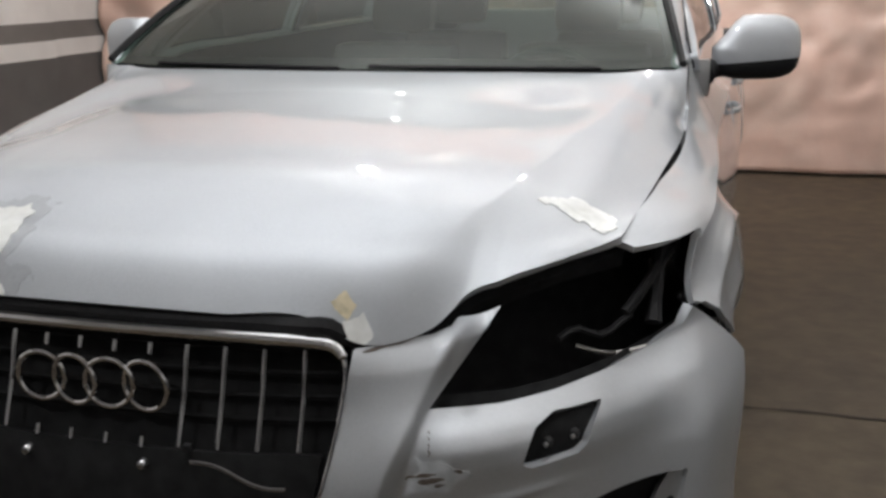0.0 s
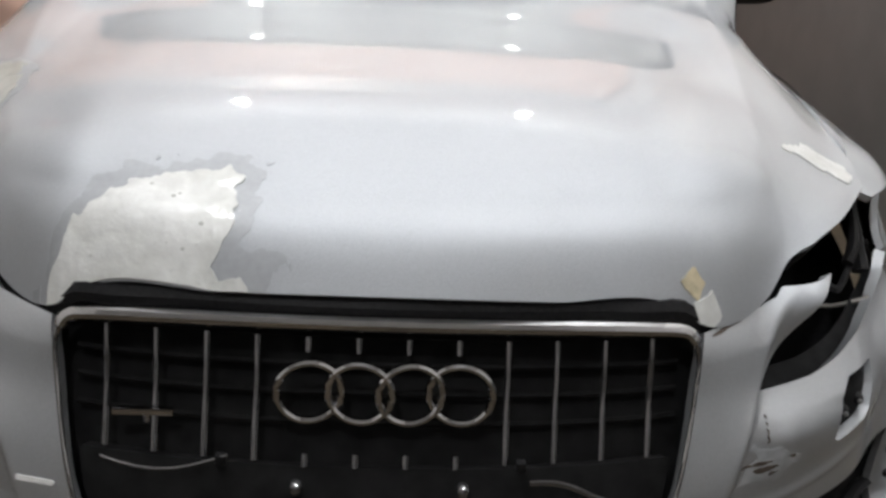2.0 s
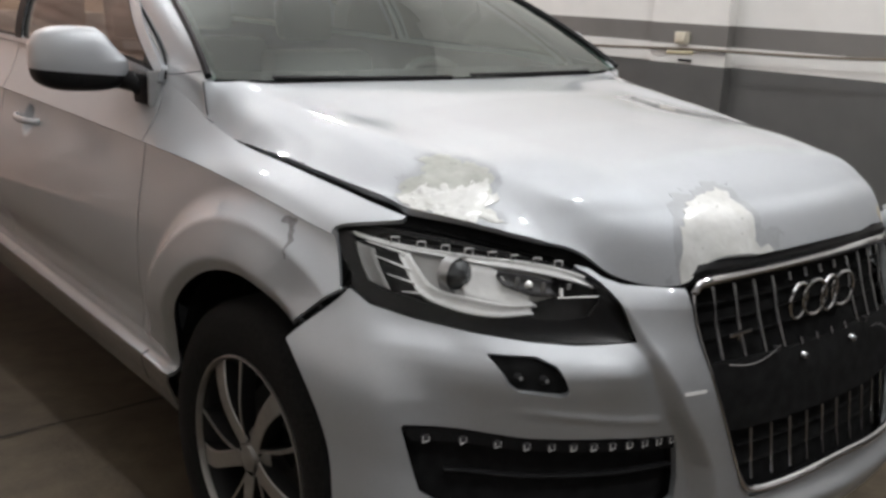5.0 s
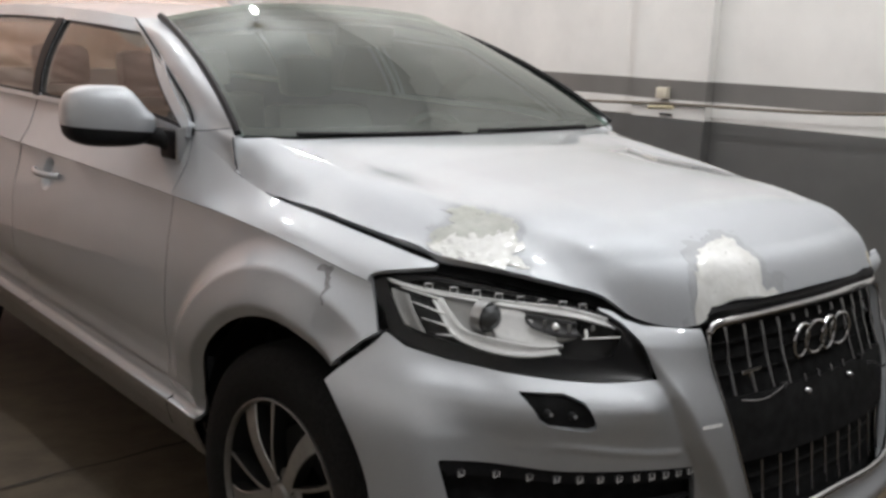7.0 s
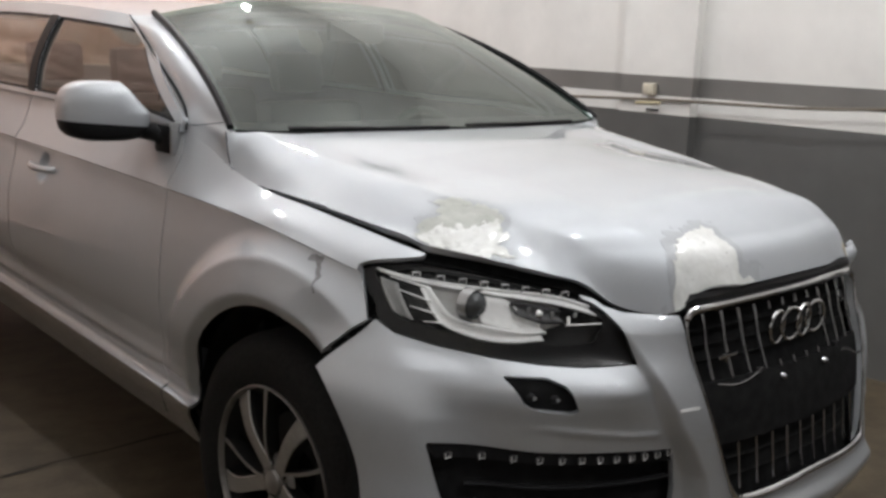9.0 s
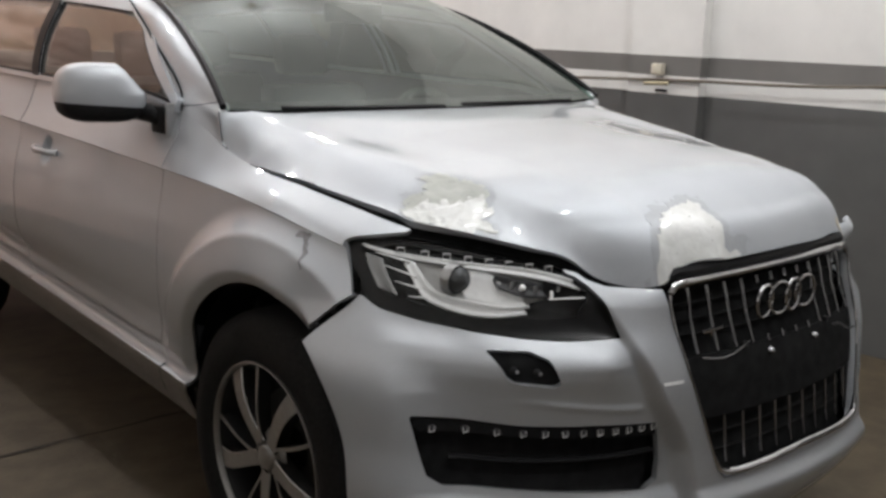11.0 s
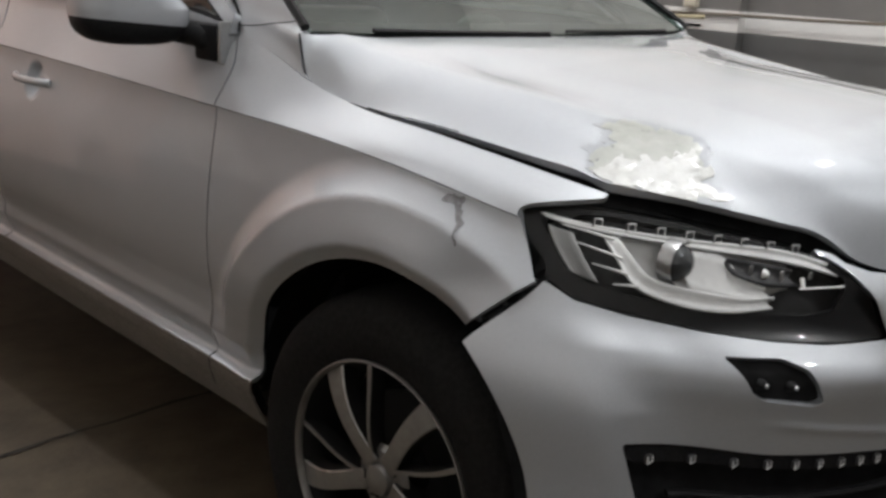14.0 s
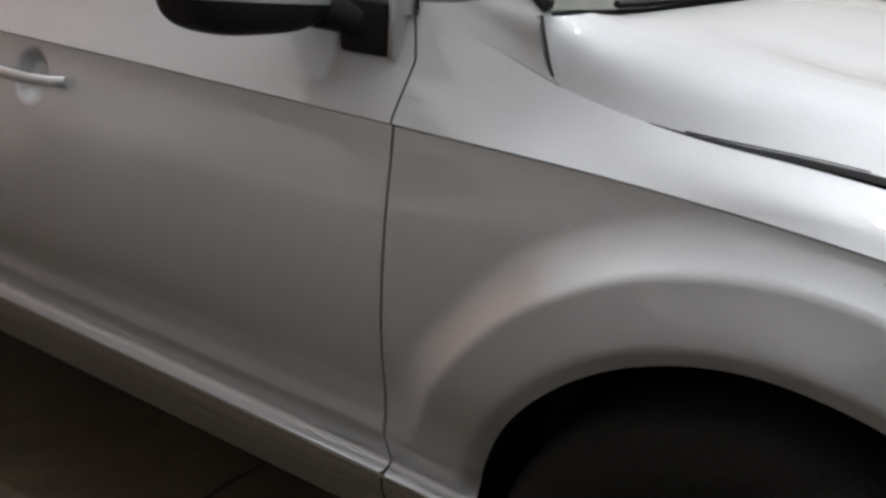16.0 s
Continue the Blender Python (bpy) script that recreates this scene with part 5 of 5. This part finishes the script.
    box("base_trim", (-sd * 0.137 - 0.02, -0.192, -0.108), (-sd * 0.137 + 0.02, -0.1815, -0.012), SATIN, mirror, "bright trim behind the mirror foot", bevel=0.003)
    box("mirror_glass", (-0.09, 0.0755, -0.05), (0.09, 0.079, 0.055), CHROME, mirror, "mirror glass", bevel=0.001)

# ---- cabin ----
dash = np.array([[np.array((x, y, 1.205 - 0.05 * ((y - 1.30) / 0.45) ** 2 - 0.10 * max(0, (y - 1.66) / 0.12) + 0.025 * math.exp(-((x + 0.36) / 0.17) ** 2) * ease(1.35, 1.6, y))) for y in np.linspace(1.33, 1.78, 24)] for x in np.linspace(-0.72, 0.72, 40)])
plain_grid("dashboard", dash, DASH, car, "dark dashboard", thick=0.03)
box("bulkhead", (-0.74, 1.24, 0.45), (0.74, 1.30, 1.17), VOID, car)
box("cabin_floor", (-0.84, 1.2, 0.40), (0.84, 4.7, 0.44), VOID, car)
box("tailgate", (-0.80, 4.92, 0.45), (0.80, 5.0, 1.28), PAINT, car, "silver tailgate", bevel=0.03)
plain_grid("rear_window", np.array([[(x, 4.98 - 0.22 * k, 1.28 + 0.27 * k) for k in np.linspace(0, 1, 6)] for x in np.linspace(-0.68, 0.68, 10)]), SIDEGLASS, car, "rear window").visible_shadow = False


def seat(x, y):
    for name, lo, hi, lean in (("seat_cushion", (-0.25, -0.28, 0.55), (0.25, 0.26, 0.72), 0), ("seat_back", (-0.25, 0.22, 0.68), (0.25, 0.36, 1.22), 0.16), ("headrest", (-0.13, 0.33, 1.25), (0.13, 0.42, 1.43), 0.16)):
        ob = box(name, lo, hi, LEATHER, car, "dark leather seat", bevel=0.045)
        for v in ob.data.vertices:
            v.co.y += lean * (v.co.z - 0.68)
        ob.location = (x, y, 0)


for x in (-0.37, 0.37):
    seat(x, 2.25)
    seat(x, 3.15)
tube("steering_wheel", [(-0.37 * -1 + 0.185 * math.cos(a), 1.80 + 0.07 * math.sin(a) * 0.9, 1.07 + 0.165 * math.sin(a)) for a in np.linspace(0, 2 * math.pi, 40, endpoint=False)], 0.016, DASH, car, "dark steering wheel", sides=8, closed=True)
box("inner_mirror", (-0.12, 1.80, 1.485), (0.12, 1.83, 1.555), BLACK, car, "inner mirror", bevel=0.01)

# ---- damage on the bumper ----
def smear(name, outline, material, label, seed, amount=0.008, lift=0.0012):
    d = inside(outline, FX, FZ)
    d = d + (np.where(d > -0.05, rough_edge(FX, FZ, seed, amount, 40), 0) if amount else 0)
    return panel(name, NOSE_ALL, d, material, bumper, label=label, depth=0.001, lift=lift, outward=FRONTWARD)


DIRT = mat("dark_scrape", (0.10, 0.08, 0.065), rough=0.7, grain=0.3, scale=120)
for k, line in enumerate(([(0.478, 0.744), (0.50, 0.752), (0.525, 0.750), (0.50, 0.746)], [(0.497, 0.738), (0.52, 0.745), (0.552, 0.748), (0.522, 0.738)], [(0.515, 0.757), (0.54, 0.760), (0.558, 0.753), (0.54, 0.753)], [(0.505, 0.730), (0.52, 0.734), (0.535, 0.731), (0.52, 0.727)])):
    smear("scrape", line, DIRT, "streaky brown scrape on the bumper", 1.0 + k, 0.006)
smear("scrape", [(0.507, 0.812), (0.509, 0.812), (0.515, 0.775), (0.512, 0.775)], DIRT, "thin dark tear in the bumper", 2.0, 0.002)
smear("scrape", [(0.415, 0.930), (0.46, 0.938), (0.50, 0.945), (0.46, 0.934)], DIRT, "dark scrape along the bumper's edge", 3.0, 0.003)
for k in range(7):
    lathe("drill_hole", [(-0.0012, 0.0003), (-0.0010, 0.0030), (0.002, 0.0032)], on_nose(0.402 + 0.010 * k, 0.618 - 0.001 * k, 0.0), VOID, bumper, "small dark drill hole", segs=10, axis="y")
smear("peeled_paint", [(0.395, 0.628), (0.425, 0.640), (0.448, 0.664), (0.462, 0.655), (0.45, 0.625), (0.42, 0.606), (0.398, 0.608)], PRIMER, "pale peeled paint beside the grille's foot", 9.1, 0.014)
smear("peeled_paint", [(0.475, 0.720), (0.50, 0.765), (0.545, 0.772), (0.565, 0.745), (0.53, 0.722)], PRIMER, "grey primer showing round the scrape", 9.9, 0.020, 0.0008)
smear("bare_scratch", [(-0.445, 0.744), (-0.392, 0.745), (-0.392, 0.738), (-0.445, 0.737)], PALE, "pale scratch beside the grille", 6.0, 0)

# ---- floor joints and stains ----
def floor_line(name, points, width, material, label):
    p = np.array(points, float)
    d = np.gradient(p, axis=0)
    n = np.column_stack([-d[:, 1], d[:, 0]])
    n /= np.linalg.norm(n, axis=1, keepdims=True)
    w = np.array([width * (0.7 + 0.6 * noise.noise(Vector((k * 0.9, 0.4, 0.1)))) for k in range(len(p))])[:, None]
    verts = [(*q, 0.004) for q in np.concatenate([p + n * w, p - n * w])]
    m = len(p)
    return tagged(build(name, verts, [[k, k + 1, m + k + 1, m + k] for k in range(m - 1)], material, smooth=False), label, "floor joint", kind="structure")


SEAM = mat("dark_joint", (0.022, 0.018, 0.014), rough=0.8, grain=0.3, scale=60)
floor_line("floor_joint", [(-4.4 + 0.1 * k, 2.19 + 0.006 * math.sin(k * 1.7)) for k in range(70)], 0.011, SEAM, "dark joint in the concrete floor")
